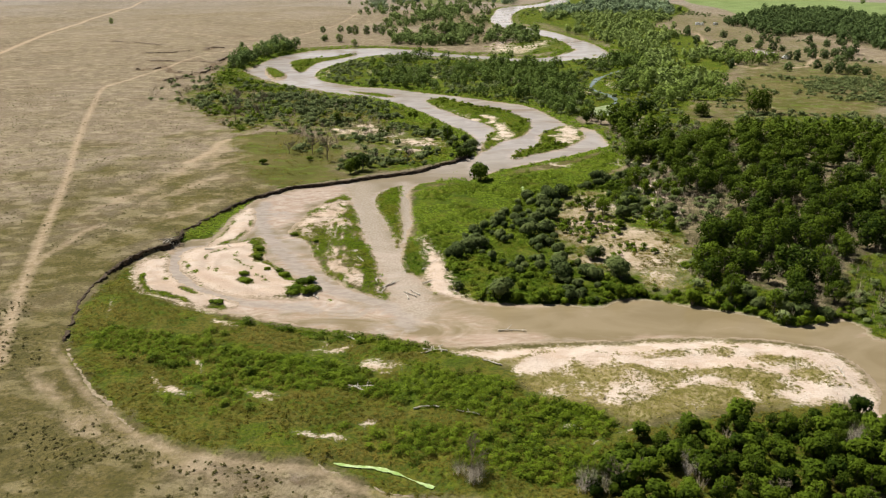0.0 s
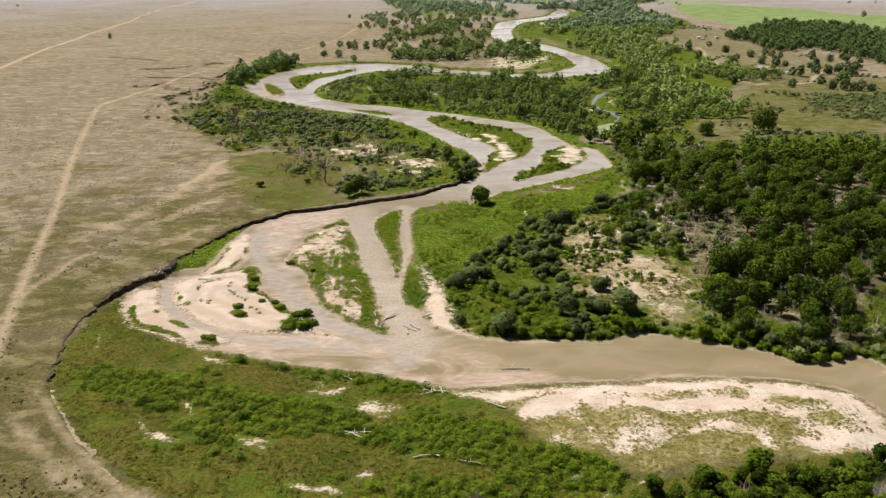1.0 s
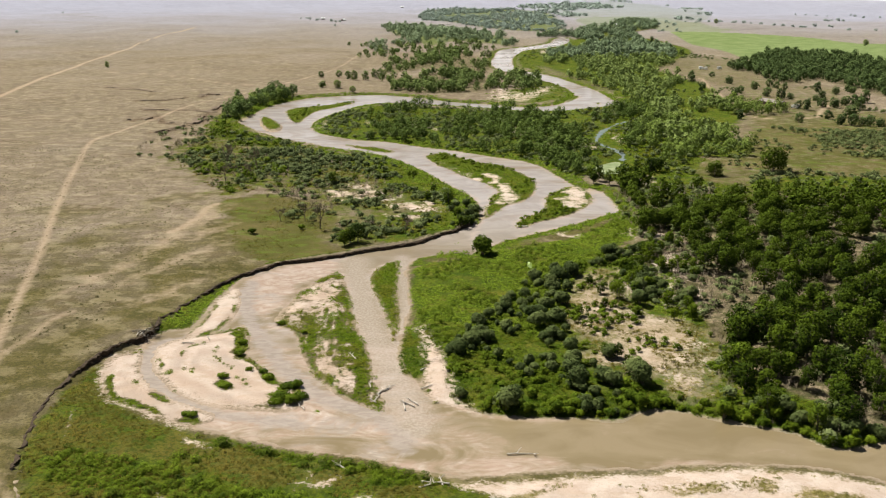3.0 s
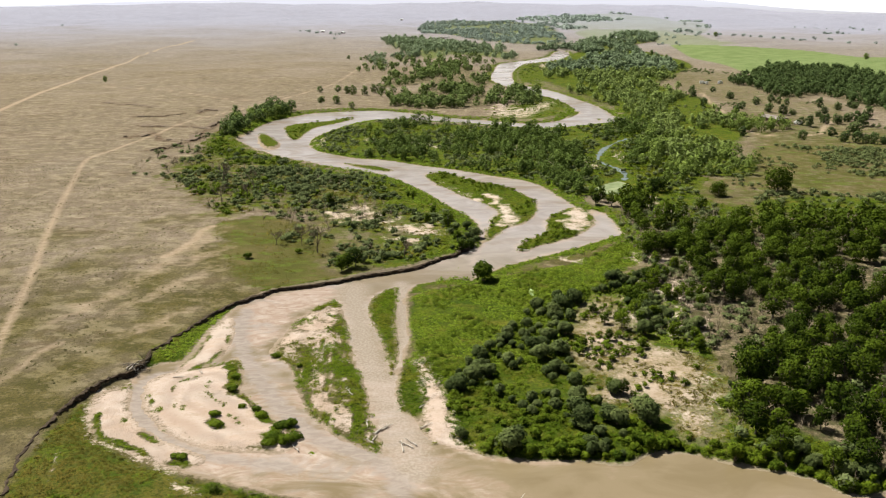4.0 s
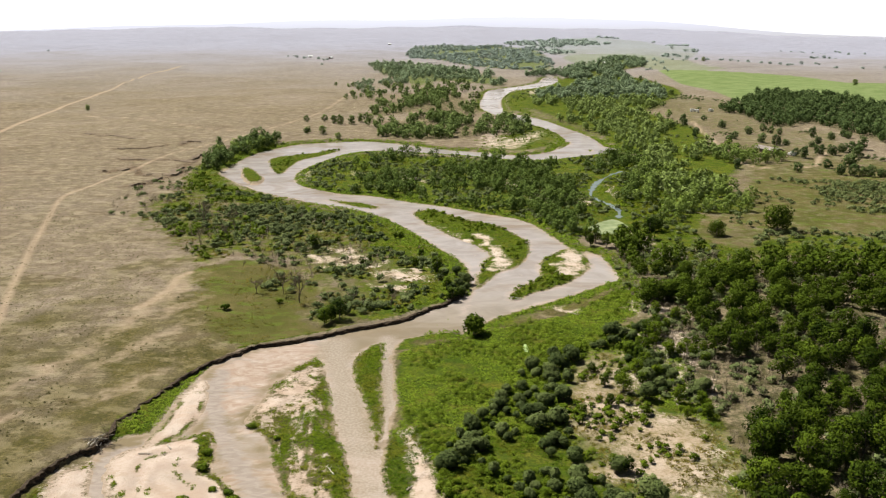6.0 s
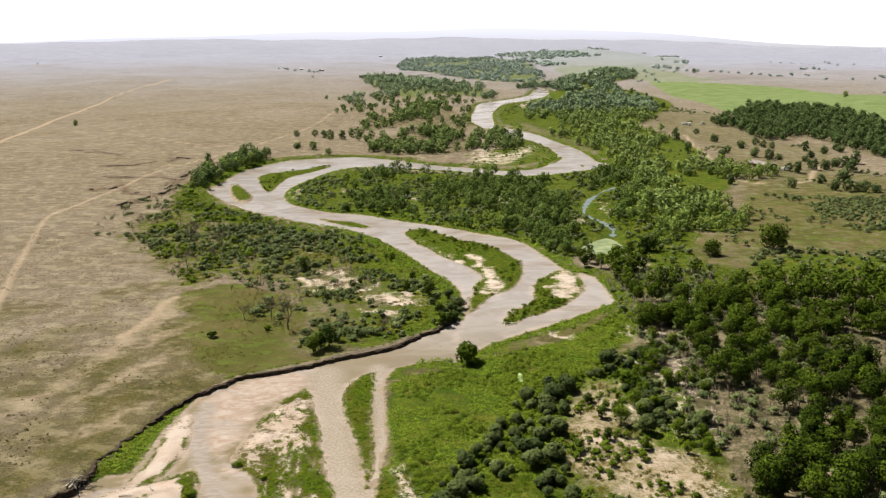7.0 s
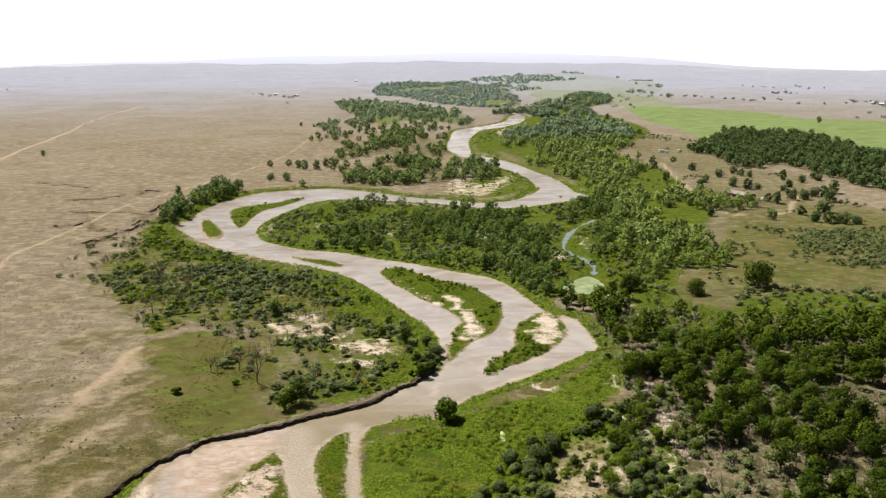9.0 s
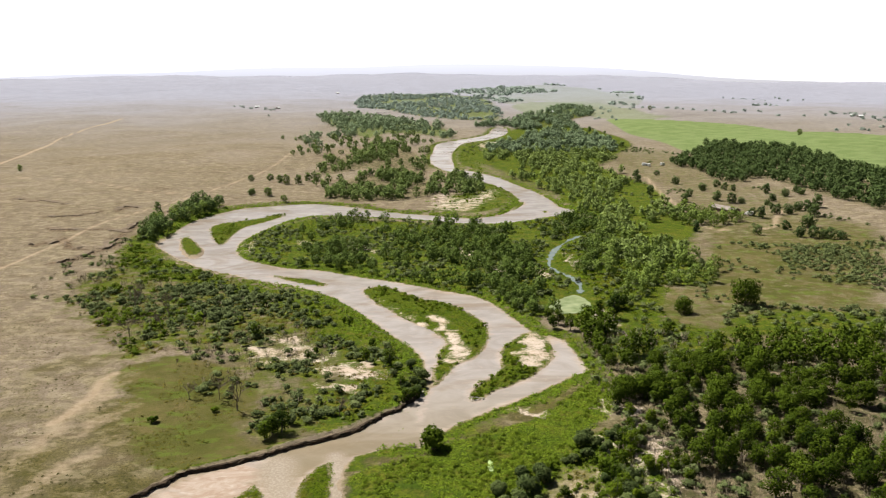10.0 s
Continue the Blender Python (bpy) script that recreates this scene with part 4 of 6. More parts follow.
    scrub = np.maximum(scrub, 1.0 * smooth(y, 180, 145) * smooth(x, -20, -50) * smooth(-bluff, 0, 2))
    # share of distance haze put into the ground colour
    far_haze = smooth(np.hypot(x, y) + 0.1 * x, 600, 2900)
    dry = np.maximum(zone(LUSH_BAR, x, y, 3.0) * smooth(band_distance(np.stack([x, y], 1)), -1, 3), zone(SAND_BEACH, x, y, 3.0))
    scarp = np.maximum.reduce([np.clip(1.0 - distance(curve(p, False), x, y + 2.5 * relief(x, y, 9, 24), False) / 5.0, 0, 1) for p in (SCARP_A, SCARP_B, SCARP_C, SCARP_D, SCARP_E, SCARP_F, SCARP_G)])
    return (sand, lush, olive, wood), (shore, road, field, scrub), (far_haze, dry, scarp, damp_mask(x, y))


ground, g_used = sheet("ground", np.ones(gx.shape, bool), gz, MAT_GROUND)
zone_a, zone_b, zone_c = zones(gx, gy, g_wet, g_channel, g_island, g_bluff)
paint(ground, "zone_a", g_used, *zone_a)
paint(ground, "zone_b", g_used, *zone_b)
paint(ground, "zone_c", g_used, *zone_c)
tagged(ground, "dry tan prairie with green river bottom and pale sand bars", "ground", kind="structure")

water, w_used = sheet("water", g_channel < 1.5, np.zeros(gx.shape), MAT_WATER)
flat = np.maximum(zone(WET_FLAT, gx, gy, 5.0), 0.65 * np.clip(1 + g_wet / 3.0, 0, 1) * smooth(gy, 330, 250) * (0.35 + 0.65 * smooth(gx, 30, 5)))
flat = np.maximum(flat, 0.6 * smooth(gx, 25, -20) * smooth(gy, 240, 190))
flat = np.maximum(flat, 0.55 * smooth(gy, 156, 151) * smooth(gx, 75, 40))
flat = np.maximum(flat, 0.62 * np.clip(1 + g_wet / 4.0, 0, 1) * smooth(gy, 250, 300))
RIFFLE = curve([(-32, 268), (-29, 250), (-24, 225), (-19, 205), (-13, 185), (-8, 165)], False)
SIDE_RIFFLE = curve([(-17.6, 271.7), (-15.8, 249.7), (-13.2, 225.4), (-14.5, 207.1), (-14.3, 194.6), (-14.7, 182.0)], False)
riffle = np.maximum(np.clip(1.3 - distance(RIFFLE, gx, gy, False) / 5.0, 0, 1), np.clip(1.3 - distance(SIDE_RIFFLE, gx, gy, False) / 2.5, 0, 1))
THREADS = [curve(p, False) for p in ([(-59.0, 246.8), (-57.7, 234.3), (-53.0, 218.7), (-47.7, 206.8), (-40.9, 194.4), (-33.7, 183.3), (-27.5, 176.1), (-18.5, 170.7), (-12.0, 163.2), (-9.4, 156.2)],
    [(-53.5, 213.4), (-60.4, 206.7), (-69.7, 204.8), (-71.4, 199.3), (-68.1, 187.6), (-60.8, 177.2), (-51.4, 169.9), (-41.4, 167.4), (-30.3, 164.3)])]
thread = np.maximum.reduce([np.clip(1.15 - distance(p, gx, gy, False) / w, 0, 1) for p, w in zip(THREADS, (3.6, 2.6))])
# share of painted sky sheen, growing up the river
sky_sheen = smooth(gy, 245, 340)
paint(water, "flow", w_used, flat, riffle, sky_sheen, thread)
tagged(water, "shallow silty brown river braided between sand bars", "river", kind="structure")


def set_normals(mesh, normals):
    """Rounded shading over a crown of many small leaves."""
    mesh.polygons.foreach_set("use_smooth", np.ones(len(mesh.polygons), bool))
    layer = mesh.attributes.new("custom_normal", 'FLOAT_VECTOR', 'POINT')
    layer.data.foreach_set("vector", np.asarray(normals, np.float32).ravel())


def link(name, verts, faces, material, parent=None, label="", flat_faces=True, normals=None):
    """One mesh object out of points and faces."""
    mesh = bpy.data.meshes.new(name)
    mesh.from_pydata([tuple(v) for v in verts], [], [tuple(f) for f in faces])
    mesh.materials.append(material)
    if not flat_faces:
        mesh.polygons.foreach_set("use_smooth", np.ones(len(mesh.polygons), bool))
    if normals is not None:
        set_normals(mesh, normals)
    ob = new(name, mesh)
    ob.parent = parent
    if label:
        ob["label"] = label
    return ob


def height(x, y):
    return land(np.array(x, float).ravel(), np.array(y, float).ravel())[0]


def earth_face(name, points, top, seed, label, per=12, ends=7.0, material=MAT_BANK, raised=False):
    """A crumbling face of bare earth along a line, with a ragged lip."""
    line = curve(points, False, per)
    r = np.random.RandomState(seed)
    t = np.gradient(line, axis=0)
    t /= np.linalg.norm(t, axis=1)[:, None]
    out = np.stack([t[:, 1], -t[:, 0]], 1)
    n = len(line)
    jag = np.convolve(r.uniform(-1, 1, n + 4), np.ones(5) / 5, "valid") * 1.6
    fade = np.minimum(1, (np.arange(n) + 1) / ends) * np.minimum(1, (n - np.arange(n)) / ends + 0.1)
    profile = [(-0.25, 0.93), (0.1, 1.02), (0.42, 0.96), (0.33, 0.7), (0.42, 0.43), (0.55, 0.2), (0.9, -0.15)]
    base = np.zeros(n)
    if raised:
        profile = [(-6.0, -0.1), (-2.0, 0.6)] + profile
        base = height(line[:, 0], line[:, 1]) - 1.5 * top * smooth(relief(line[:, 0], line[:, 1], 9, seed), 0.0, 0.4)
        line = line + np.stack([relief(line[:, 0], line[:, 1], 8, seed + 1), relief(line[:, 0], line[:, 1], 6, seed + 2)], 1) * 2.2
    verts, faces = [], []
    for i, p in enumerate(line):
        for k, (o, z) in enumerate(profile):
            q = p + out[i] * (o + jag[i] + (r.uniform(-0.4, 0.4) if k else -jag[i] * 0.5))
            verts.append((q[0], q[1], base[i] + z * top * ((0.3 + 0.7 * fade[i]) * (1.0 + 0.45 * float(smooth(-p[0], 62, 78))) * (r.uniform(0.9, 1.1) if k else 1.0))))
    m = len(profile)
    for i in range(n - 1):
        for k in range(m - 1):
            faces.append((i * m + k, (i + 1) * m + k, (i + 1) * m + k + 1, i * m + k + 1))
    return tagged(link(name, verts, faces, material), label, "river bank", kind="structure")


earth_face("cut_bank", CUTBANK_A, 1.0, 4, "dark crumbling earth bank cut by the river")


MAT_LIP = plain_material("pale_crumbling_earth", (0.13, 0.10, 0.066), (0.36, 0.29, 0.20), 0.8, 1.0, 0.2)
earth_face("cut_bank", TERRACE[::-1], 0.85, 5, "pale crumbling edge of the old river terrace", 12, 5.0, MAT_LIP)


for k, (points, top) in enumerate(((SCARP_A, 0.6), (SCARP_B, 0.65), (SCARP_C, 0.5), (SCARP_D, 0.32), (SCARP_E, 0.3), (SCARP_F, 0.3), (SCARP_G, 0.4))):
    earth_face("cut_bank", points, top, 60 + k, "low dark eroded bank on the dry prairie", 10, 4.0, MAT_SCARP, True)


def skyline():
    """The pale table hills that close the view."""
    verts, faces = [], []
    n = 160
    for i in range(n + 1):
        a = radians(-75 + 150 * i / n)
        x, y = 4600 * math.sin(a), 4600 * math.cos(a)
        h = 44 + 50 * float(smooth(a, -0.55, -0.1) * smooth(-a, -0.45, -0.06)) + 6 * math.sin(a * 9) + 3 * math.sin(a * 31) - 50 * float(smooth(a, 0.12, 0.55))
        verts += [(x, y, -90), (x, y, h), (x * 1.03, y * 1.03, h + 2)]
        if i:
            k = 3 * i
            faces += [(k - 3, k, k + 1, k - 2), (k - 2, k + 1, k + 2, k - 1)]
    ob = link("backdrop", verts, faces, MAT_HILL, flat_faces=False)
    return tagged(ob, "low hazy table hills on the skyline", "hills", kind="structure")


skyline()


def haze():
    """Bright hazy air low over the whole horizon."""
    n, verts, faces = 96, [], []
    for i in range(n):
        a = math.tau * i / n
        for rad, z in ((4700, -200), (4710, 0), (4780, 120), (4850, 250), (4950, 480)):
            verts.append((rad * math.sin(a), rad * math.cos(a), z))
    for i in range(n):
        for k in range(4):
            a, b = i * 5 + k, (i + 1) % n * 5 + k
            faces.append((a, b, b + 1, a + 1))
    ob = link("backdrop", verts, faces, MAT_HAZE, flat_faces=False)
    return tagged(ob, "white hazy summer sky low over the plain", "sky", kind="structure")


haze()


# ---- plants ----
def scatter(outline, spacing, seed, jitter=0.48):
    """Uneven points inside an outline, about spacing apart."""
    line = curve(outline)
    r = np.random.RandomState(seed)
    low, high = line.min(0), line.max(0)
    x, y = np.meshgrid(np.arange(low[0], high[0], spacing), np.arange(low[1], high[1], spacing))
    x = x + (np.arange(x.shape[0]) % 2)[:, None] * spacing / 2
    p = np.stack([x.ravel(), y.ravel()], 1) + r.uniform(-jitter, jitter, (x.size, 2)) * spacing
    return p[distance(line, p[:, 0], p[:, 1]) < 0]


def clear(p, gap, *lines):
    """Drops points in the water or nearer than gap to a line."""
    wet = np.minimum(distance(CHANNEL, p[:, 0], p[:, 1]), distance(REACH, p[:, 0], p[:, 1]))
    keep = wet > gap
    for line, wide in lines:
        keep &= distance(curve(line), p[:, 0], p[:, 1]) > wide
    return p[keep]


def clumps(p, scale, threshold, seed):
    """Keeps points where a slow relief is high, so that groups and gaps form."""
    return p[relief(p[:, 0], p[:, 1], scale, seed) > threshold]


def tube(verts, faces, points, radii, sides=5):
    start = len(verts)
    for i, (p, radius) in enumerate(zip(points, radii)):
        a = Vector(points[min(i + 1, len(points) - 1)]) - Vector(points[max(i - 1, 0)])
        q = a.to_track_quat('Z', 'X')
        for k in range(sides):
            t = math.tau * k / sides
            verts.append(tuple(Vector(p) + q @ Vector((radius * math.cos(t), radius * math.sin(t), 0))))
    for i in range(len(points) - 1):
        for k in range(sides):
            a, b = start + i * sides + k, start + i * sides + (k + 1) % sides
            faces.append((a, b, b + sides, a + sides))
    faces.append(tuple(range(len(verts) - sides, len(verts))))


ROUGH_LEAF = 0.17


def leaves(lobes, count, size, r, up=0.15, lift=0.22, soft=0.6):
    """Leaf sprays over the shells of the lobes: points and triangles."""
    lobes = np.array(lobes, float)
    area = lobes[:, 3] * lobes[:, 5] + lobes[:, 3] * lobes[:, 4]
    pick = r.choice(len(lobes), count, p=area / area.sum())
    d = r.normal(size=(count, 3))
    d[:, 2] += up
    d /= np.linalg.norm(d, axis=1)[:, None]
    c = lobes[pick, :3] + lobes[pick, 3:] * d * (r.uniform(0.45, 1.0, (count, 1)) ** 0.4) * r.uniform(0.9, 1.12, (count, 1))
    n = d * 0.7 + (0, 0, 0.55) + r.normal(size=(count, 3)) * 0.38
    n /= np.linalg.norm(n, axis=1)[:, None]
    a = np.cross(n, r.normal(size=(count, 3)))
    a /= np.linalg.norm(a, axis=1)[:, None]
    b = np.cross(n, a)
    s = size * r.uniform(0.55, 1.35, (count, 1))
    v = np.stack([c - a * s * 0.6 - b * s * 0.2, c + a * s * 0.6 - b * s * 0.25, c + b * s * 0.6 - n * s * 0.15], 1)
    f = np.arange(count * 3).reshape(-1, 3)
    whole = c - (np.average(lobes[:, :3], axis=0, weights=area) - (0, 0, 0.15 * np.ptp(c[:, 2])))
    whole /= np.linalg.norm(whole, axis=1)[:, None] + 1e-6
    shade = d * soft + whole * (soft - 0.1) + (0, 0, lift) + r.normal(size=(count, 3)) * ROUGH_LEAF
    shade /= np.linalg.norm(shade, axis=1)[:, None]
    return v.reshape(-1, 3), f, np.repeat(shade, 3, 0)


def crown_lobes(h, w, r, count, base=0.32):
    lobes = []
    for k in range(count):
        t = (k + 0.5) / count
        z = h * (base + (0.83 - base) * t)
        spread = w * 0.5 * math.sqrt(max(0.05, 1 - ((t - 0.42) / 0.72) ** 2))
        a = k * 2.4 + r.uniform(-0.6, 0.6)
        rr = w * r.uniform(0.13, 0.24)
        out = max(0, spread - rr * 0.75) * r.uniform(0.55, 1.1)
        lobes.append((out * math.cos(a), out * math.sin(a), z, rr, rr, rr * r.uniform(0.7, 0.95)))
    return lobes


def tree_shape(h, w, seed, sprays, size, lobes=13, base=0.3):
    """Trunk with limbs, and crown, of one broad-leaved tree."""
    r = np.random.RandomState(seed)
    shell = crown_lobes(h, w, r, lobes, base)
    verts, faces = [], []
    bend = r.uniform(-0.05, 0.05, 2) * h
    tube(verts, faces, [(0, 0, -0.4), (bend[0] * 0.3, bend[1] * 0.3, h * 0.22), (bend[0], bend[1], h * 0.5), (bend[0] * 1.2, bend[1] * 1.2, h * 0.78)],
         [0.032 * h, 0.024 * h, 0.014 * h, 0.005 * h], 6)
    for lobe in shell[::2]:
        z = lobe[2] * r.uniform(0.45, 0.62)
        mid = (lobe[0] * 0.45 + bend[0] * 0.5, lobe[1] * 0.45 + bend[1] * 0.5, (z + lobe[2]) * 0.52)
        tube(verts, faces, [(bend[0] * z / h, bend[1] * z / h, z), mid, lobe[:3]], [0.012 * h, 0.008 * h, 0.002 * h], 4)
    return verts, faces, *leaves(shell, sprays, size, r)


def shrub_shape(h, w, seed, sprays, size, lobes=11, lift=0.3):
    r = np.random.RandomState(seed)
    shell = []
    for k in range(lobes):
        a, t = k * 2.4 + r.uniform(-0.5, 0.5), r.uniform(0.15, 1)
        rr = w * r.uniform(0.13, 0.25)
        shell.append(((w / 2 - rr) * t * math.cos(a), (w / 2 - rr) * t * math.sin(a), h * (0.66 - 0.36 * t * r.uniform(0.2, 1)), rr, rr, h * r.uniform(0.2, 0.36)))
    verts, faces = [], []
    for lobe in shell:
        tube(verts, faces, [(lobe[0] * 0.1, lobe[1] * 0.1, -0.2), (lobe[0] * 0.55, lobe[1] * 0.55, lobe[2] * 0.5), lobe[:3]], [0.05, 0.035, 0.012], 4)
    return verts, faces, *leaves(shell, sprays, size, r, 0.35, lift)


def placed(p, seed, low, high):
    """A pose with turn and size for every point."""
    r = np.random.RandomState(seed)
    z = height(p[:, 0], p[:, 1])
    out = []
    for (x, y), h in zip(p, z):
        s = r.uniform(low, high)
        out.append(Matrix.LocRotScale((x, y, h), Euler((0, 0, r.uniform(0, math.tau))), (s, s, s * r.uniform(0.88, 1.12))))
    return out


def sized(spots, seed):
    """Poses for single plants with their own sizes: x, y, size."""
    out = []
    for k, (x, y, size) in enumerate(spots):
        out += placed(np.array([(x, y)], float), seed + k, size * 0.95, size * 1.05)
    return out


def plant_things(name, shapes, poses, leaf, wood_mat, labels, category, group, seed, parts=("trunk", "crown")):
    """Plants that are things of their own: an empty at the foot, wood and leaves under it."""
    r = np.random.RandomState(seed)
    first = {}
    for m in poses:
        k = int(r.randint(len(shapes)))
        if k not in first:
            base = new(name)
            base.empty_display_size = 0.5
            wv, wf, lv, lf, *shade = shapes[k]
            link(parts[0], wv, wf, wood_mat, base)
            link(parts[1], lv, lf, leaf, base, normals=shade[0] if shade else None)
            tagged(base, labels[k % len(labels)], category, group)
            first[k] = base
            base.matrix_basis = m
        else:
            keep = first[k].matrix_basis.copy()
            first[k].matrix_basis = Matrix.Identity(4)
            copy_thing(first[k], m)
            first[k].matrix_basis = keep


def mass(name, shapes, poses, material, label, category, seed, wood_mat=None):
    """Many plants in one mesh, where nobody could count them."""
    r = np.random.RandomState(seed)
    vs, fs, ns, start = [], [], [], 0
    for m in poses:
        lv, lf, *shade = shapes[int(r.randint(len(shapes)))][2:]
        a = np.array(m)
        vs.append(lv @ a[:3, :3].T + a[:3, 3])
        if shade:
            ns.append(shade[0] @ np.array(m.to_quaternion().to_matrix()).T)
        fs.append(lf + start)
        start += len(lv)
    if not vs:
        return None
    v, f = np.vstack(vs), np.vstack(fs)
    mesh = bpy.data.meshes.new(name)
    mesh.vertices.add(len(v))
    mesh.vertices.foreach_set("co", v.astype(np.float32).ravel())
    mesh.loops.add(f.size)
    mesh.loops.foreach_set("vertex_index", f.astype(np.int32).ravel())
    mesh.polygons.add(len(f))
    mesh.polygons.foreach_set("loop_start", np.arange(0, f.size, f.shape[1], dtype=np.int32))
    mesh.update()
    if ns:
        set_normals(mesh, np.vstack(ns))
    mesh.materials.append(material)
    return tagged(new(name, mesh), label, category, kind="stuff")


def far_shape(h, w, seed, sprays, size, lift=0.35):
    """Crown with a stub of trunk, for woods far away."""
    r = np.random.RandomState(seed)
    v, f, n = leaves(crown_lobes(h, w, r, 9, 0.2), sprays, size, r, 0.15, lift)
    t = 0.03 * h
    post = np.array([(-t, 0, -0.5), (t, 0, -0.5), (0, 0, h * 0.6), (0, -t, -0.5), (0, t, -0.5), (0, 0, h * 0.6)])
    return None, None, np.vstack([v, post]), np.vstack([f, np.arange(6).reshape(-1, 3) + len(v)]), np.vstack([n, np.repeat([[0.0, -0.6, 0.8]], 6, 0)])


def tuft_shape(h, w, seed, sprays, size=0.42, lift=0.8, soft=0.3):
    """A low mound of grass and leaves."""
    r = np.random.RandomState(seed)
    lobes = [(r.uniform(-0.2, 0.2) * w, r.uniform(-0.2, 0.2) * w, 0.0, w * 0.42, w * 0.42, h * r.uniform(0.7, 1.0)) for _ in range(3)]
    return None, None, *leaves(lobes, sprays, size, r, 1.1, lift, soft)


# cottonwoods of the near wood: single trees
COTTONWOODS = [tree_shape(h, w, 20 + k, n, 0.42, 18, 0.24) for k, (h, w, n) in enumerate(((8.5, 6.0, 1350), (7.5, 5.2, 1100), (9.5, 6.6, 1450), (6.5, 4.6, 900), (8.0, 7.0, 1450)))]
wood_p = clear(scatter(BIG_WOOD, 5.8, 31), 4.0, (SAND_GROVE, 2.5))
wood_p = wood_p[(distance(curve(LUSH_EAST), wood_p[:, 0], wood_p[:, 1]) > 1) & (distance(curve(YOUNG_GROVE), wood_p[:, 0], wood_p[:, 1]) > 1.5)]
wood_p = clumps(wood_p, 16, -0.4, 32)
wood_p = wood_p[np.argsort(wood_p[:, 1] + 0.3 * np.abs(wood_p[:, 0]))]
grove_trees = clumps(scatter(SAND_GROVE, 6.5, 957), 14, 0.35, 958)
near_p, mid_p, rest_p = wood_p[:165], wood_p[165:280], wood_p[280:]
plant_things("cottonwood_tree", COTTONWOODS, placed(near_p, 33, 0.7, 1.2) + placed(grove_trees[:9], 959, 0.35, 0.65), MAT_COTTONWOOD, MAT_BARK,
             ["green leafy cottonwood tree in the dense river wood", "broad green cottonwood tree among dry brush"], "tree", "trees of the river wood", 34)
lone = np.array(LONE_TREES, float)
plant_things("cottonwood_tree", [tree_shape(10.5, 14, 40, 3200, 0.6, 20, 0.14), tree_shape(9.5, 11.5, 41, 2700, 0.55, 18, 0.16)], sized(lone, 42), MAT_COTTONWOOD, MAT_BARK,
             ["large round cottonwood tree standing alone on dry pasture"], "tree", "lone trees", 43)

ROUND = [tree_shape(8.0, 8.0, 45, 520, 0.85, 12, 0.1), tree_shape(7.5, 9.0, 46, 560, 0.85, 12, 0.12), tree_shape(9.0, 7.5, 47, 540, 0.85, 12, 0.12)]
plant_things("cottonwood_tree", ROUND, sized(PASTURE_TREES + YARD_TREES, 300), MAT_PLANTATION, MAT_BARK, ["round dark green tree on the dry farm pasture"], "tree", "pasture trees", 44)
plant_things("cottonwood_tree", ROUND, sized(ROW_TREES, 350), MAT_FARWOOD, MAT_BARK, ["round green tree standing alone on open ground"], "tree", "trees on open ground", 48)

FAR_NEAR = [far_shape(9.0, 7.5, 50, 240, 0.85), far_shape(7.5, 6.5, 51, 210, 0.8), far_shape(10.0, 8, 52, 270, 0.9)]
FAR_MID = [far_shape(8.5, 8.5, 53, 120, 1.5, 0.5), far_shape(10, 9.5, 54, 135, 1.55, 0.5), far_shape(7, 8, 55, 105, 1.45, 0.5)]
FAR_FAR = [far_shape(9, 15, 56, 80, 2.8, 0.9), far_shape(7, 13, 57, 66, 2.6, 0.9)]
mass("river_wood", COTTONWOODS, placed(mid_p, 58, 0.7, 1.2), MAT_COTTONWOOD, "dense green cottonwoods inside the river wood", "woods", 59)
mass("river_wood", FAR_NEAR, placed(rest_p, 60, 0.75, 1.15), MAT_COTTONWOOD, "dense green cottonwoods at the back of the river wood", "woods", 61)
loop_p = np.vstack([clumps(scatter(LOOP_WOOD, 5.0, 62), 22, -0.35, 63), scatter([(2, 456), (38, 446), (60, 428), (60, 384), (44, 392), (22, 430)], 5.5, 971)])
loop_p = loop_p[((distance(curve(GREEN_LOOP), loop_p[:, 0], loop_p[:, 1]) > 0) & (loop_p[:, 0] > -35 + 20 * relief(loop_p[:, 0], loop_p[:, 1], 40, 52))) | (relief(loop_p[:, 0], loop_p[:, 1], 22, 53) > 1.0)]
loop_p = clear(loop_p, 5.0, (POND, 4))
loop_p = loop_p[distance(curve(STREAM, False), loop_p[:, 0], loop_p[:, 1] + 6, False) > 10]
mass("loop_wood", FAR_NEAR, placed(loop_p, 64, 0.4, 0.9), MAT_LOOPWOOD, "green cottonwoods inside the river loop", "woods", 65)
up_l = clear(np.vstack([clumps(scatter(UPPER_LEFT_WOOD, 8.0, 66), 26, -0.3, 67), clumps(scatter(GROVE_BACK, 9.0, 976), 30, -0.2, 977), clumps(scatter(GROVE_BEND, 8.5, 978), 24, -0.2, 979), clumps(scatter([(-75, 700), (-85, 880), (-150, 1200), (-60, 1300), (50, 1230), (28, 1000), (20, 720)], 17, 1007), 40, 0.3, 1008)]), 6.0)
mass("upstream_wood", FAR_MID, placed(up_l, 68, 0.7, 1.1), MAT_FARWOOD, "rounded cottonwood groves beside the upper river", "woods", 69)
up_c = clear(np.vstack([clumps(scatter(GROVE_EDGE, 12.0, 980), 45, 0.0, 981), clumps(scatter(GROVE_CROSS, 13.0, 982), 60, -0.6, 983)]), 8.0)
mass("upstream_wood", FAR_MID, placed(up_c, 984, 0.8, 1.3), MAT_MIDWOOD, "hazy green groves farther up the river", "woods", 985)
up_r = scatter(UPPER_RIGHT_WOOD, 8.6, 70)
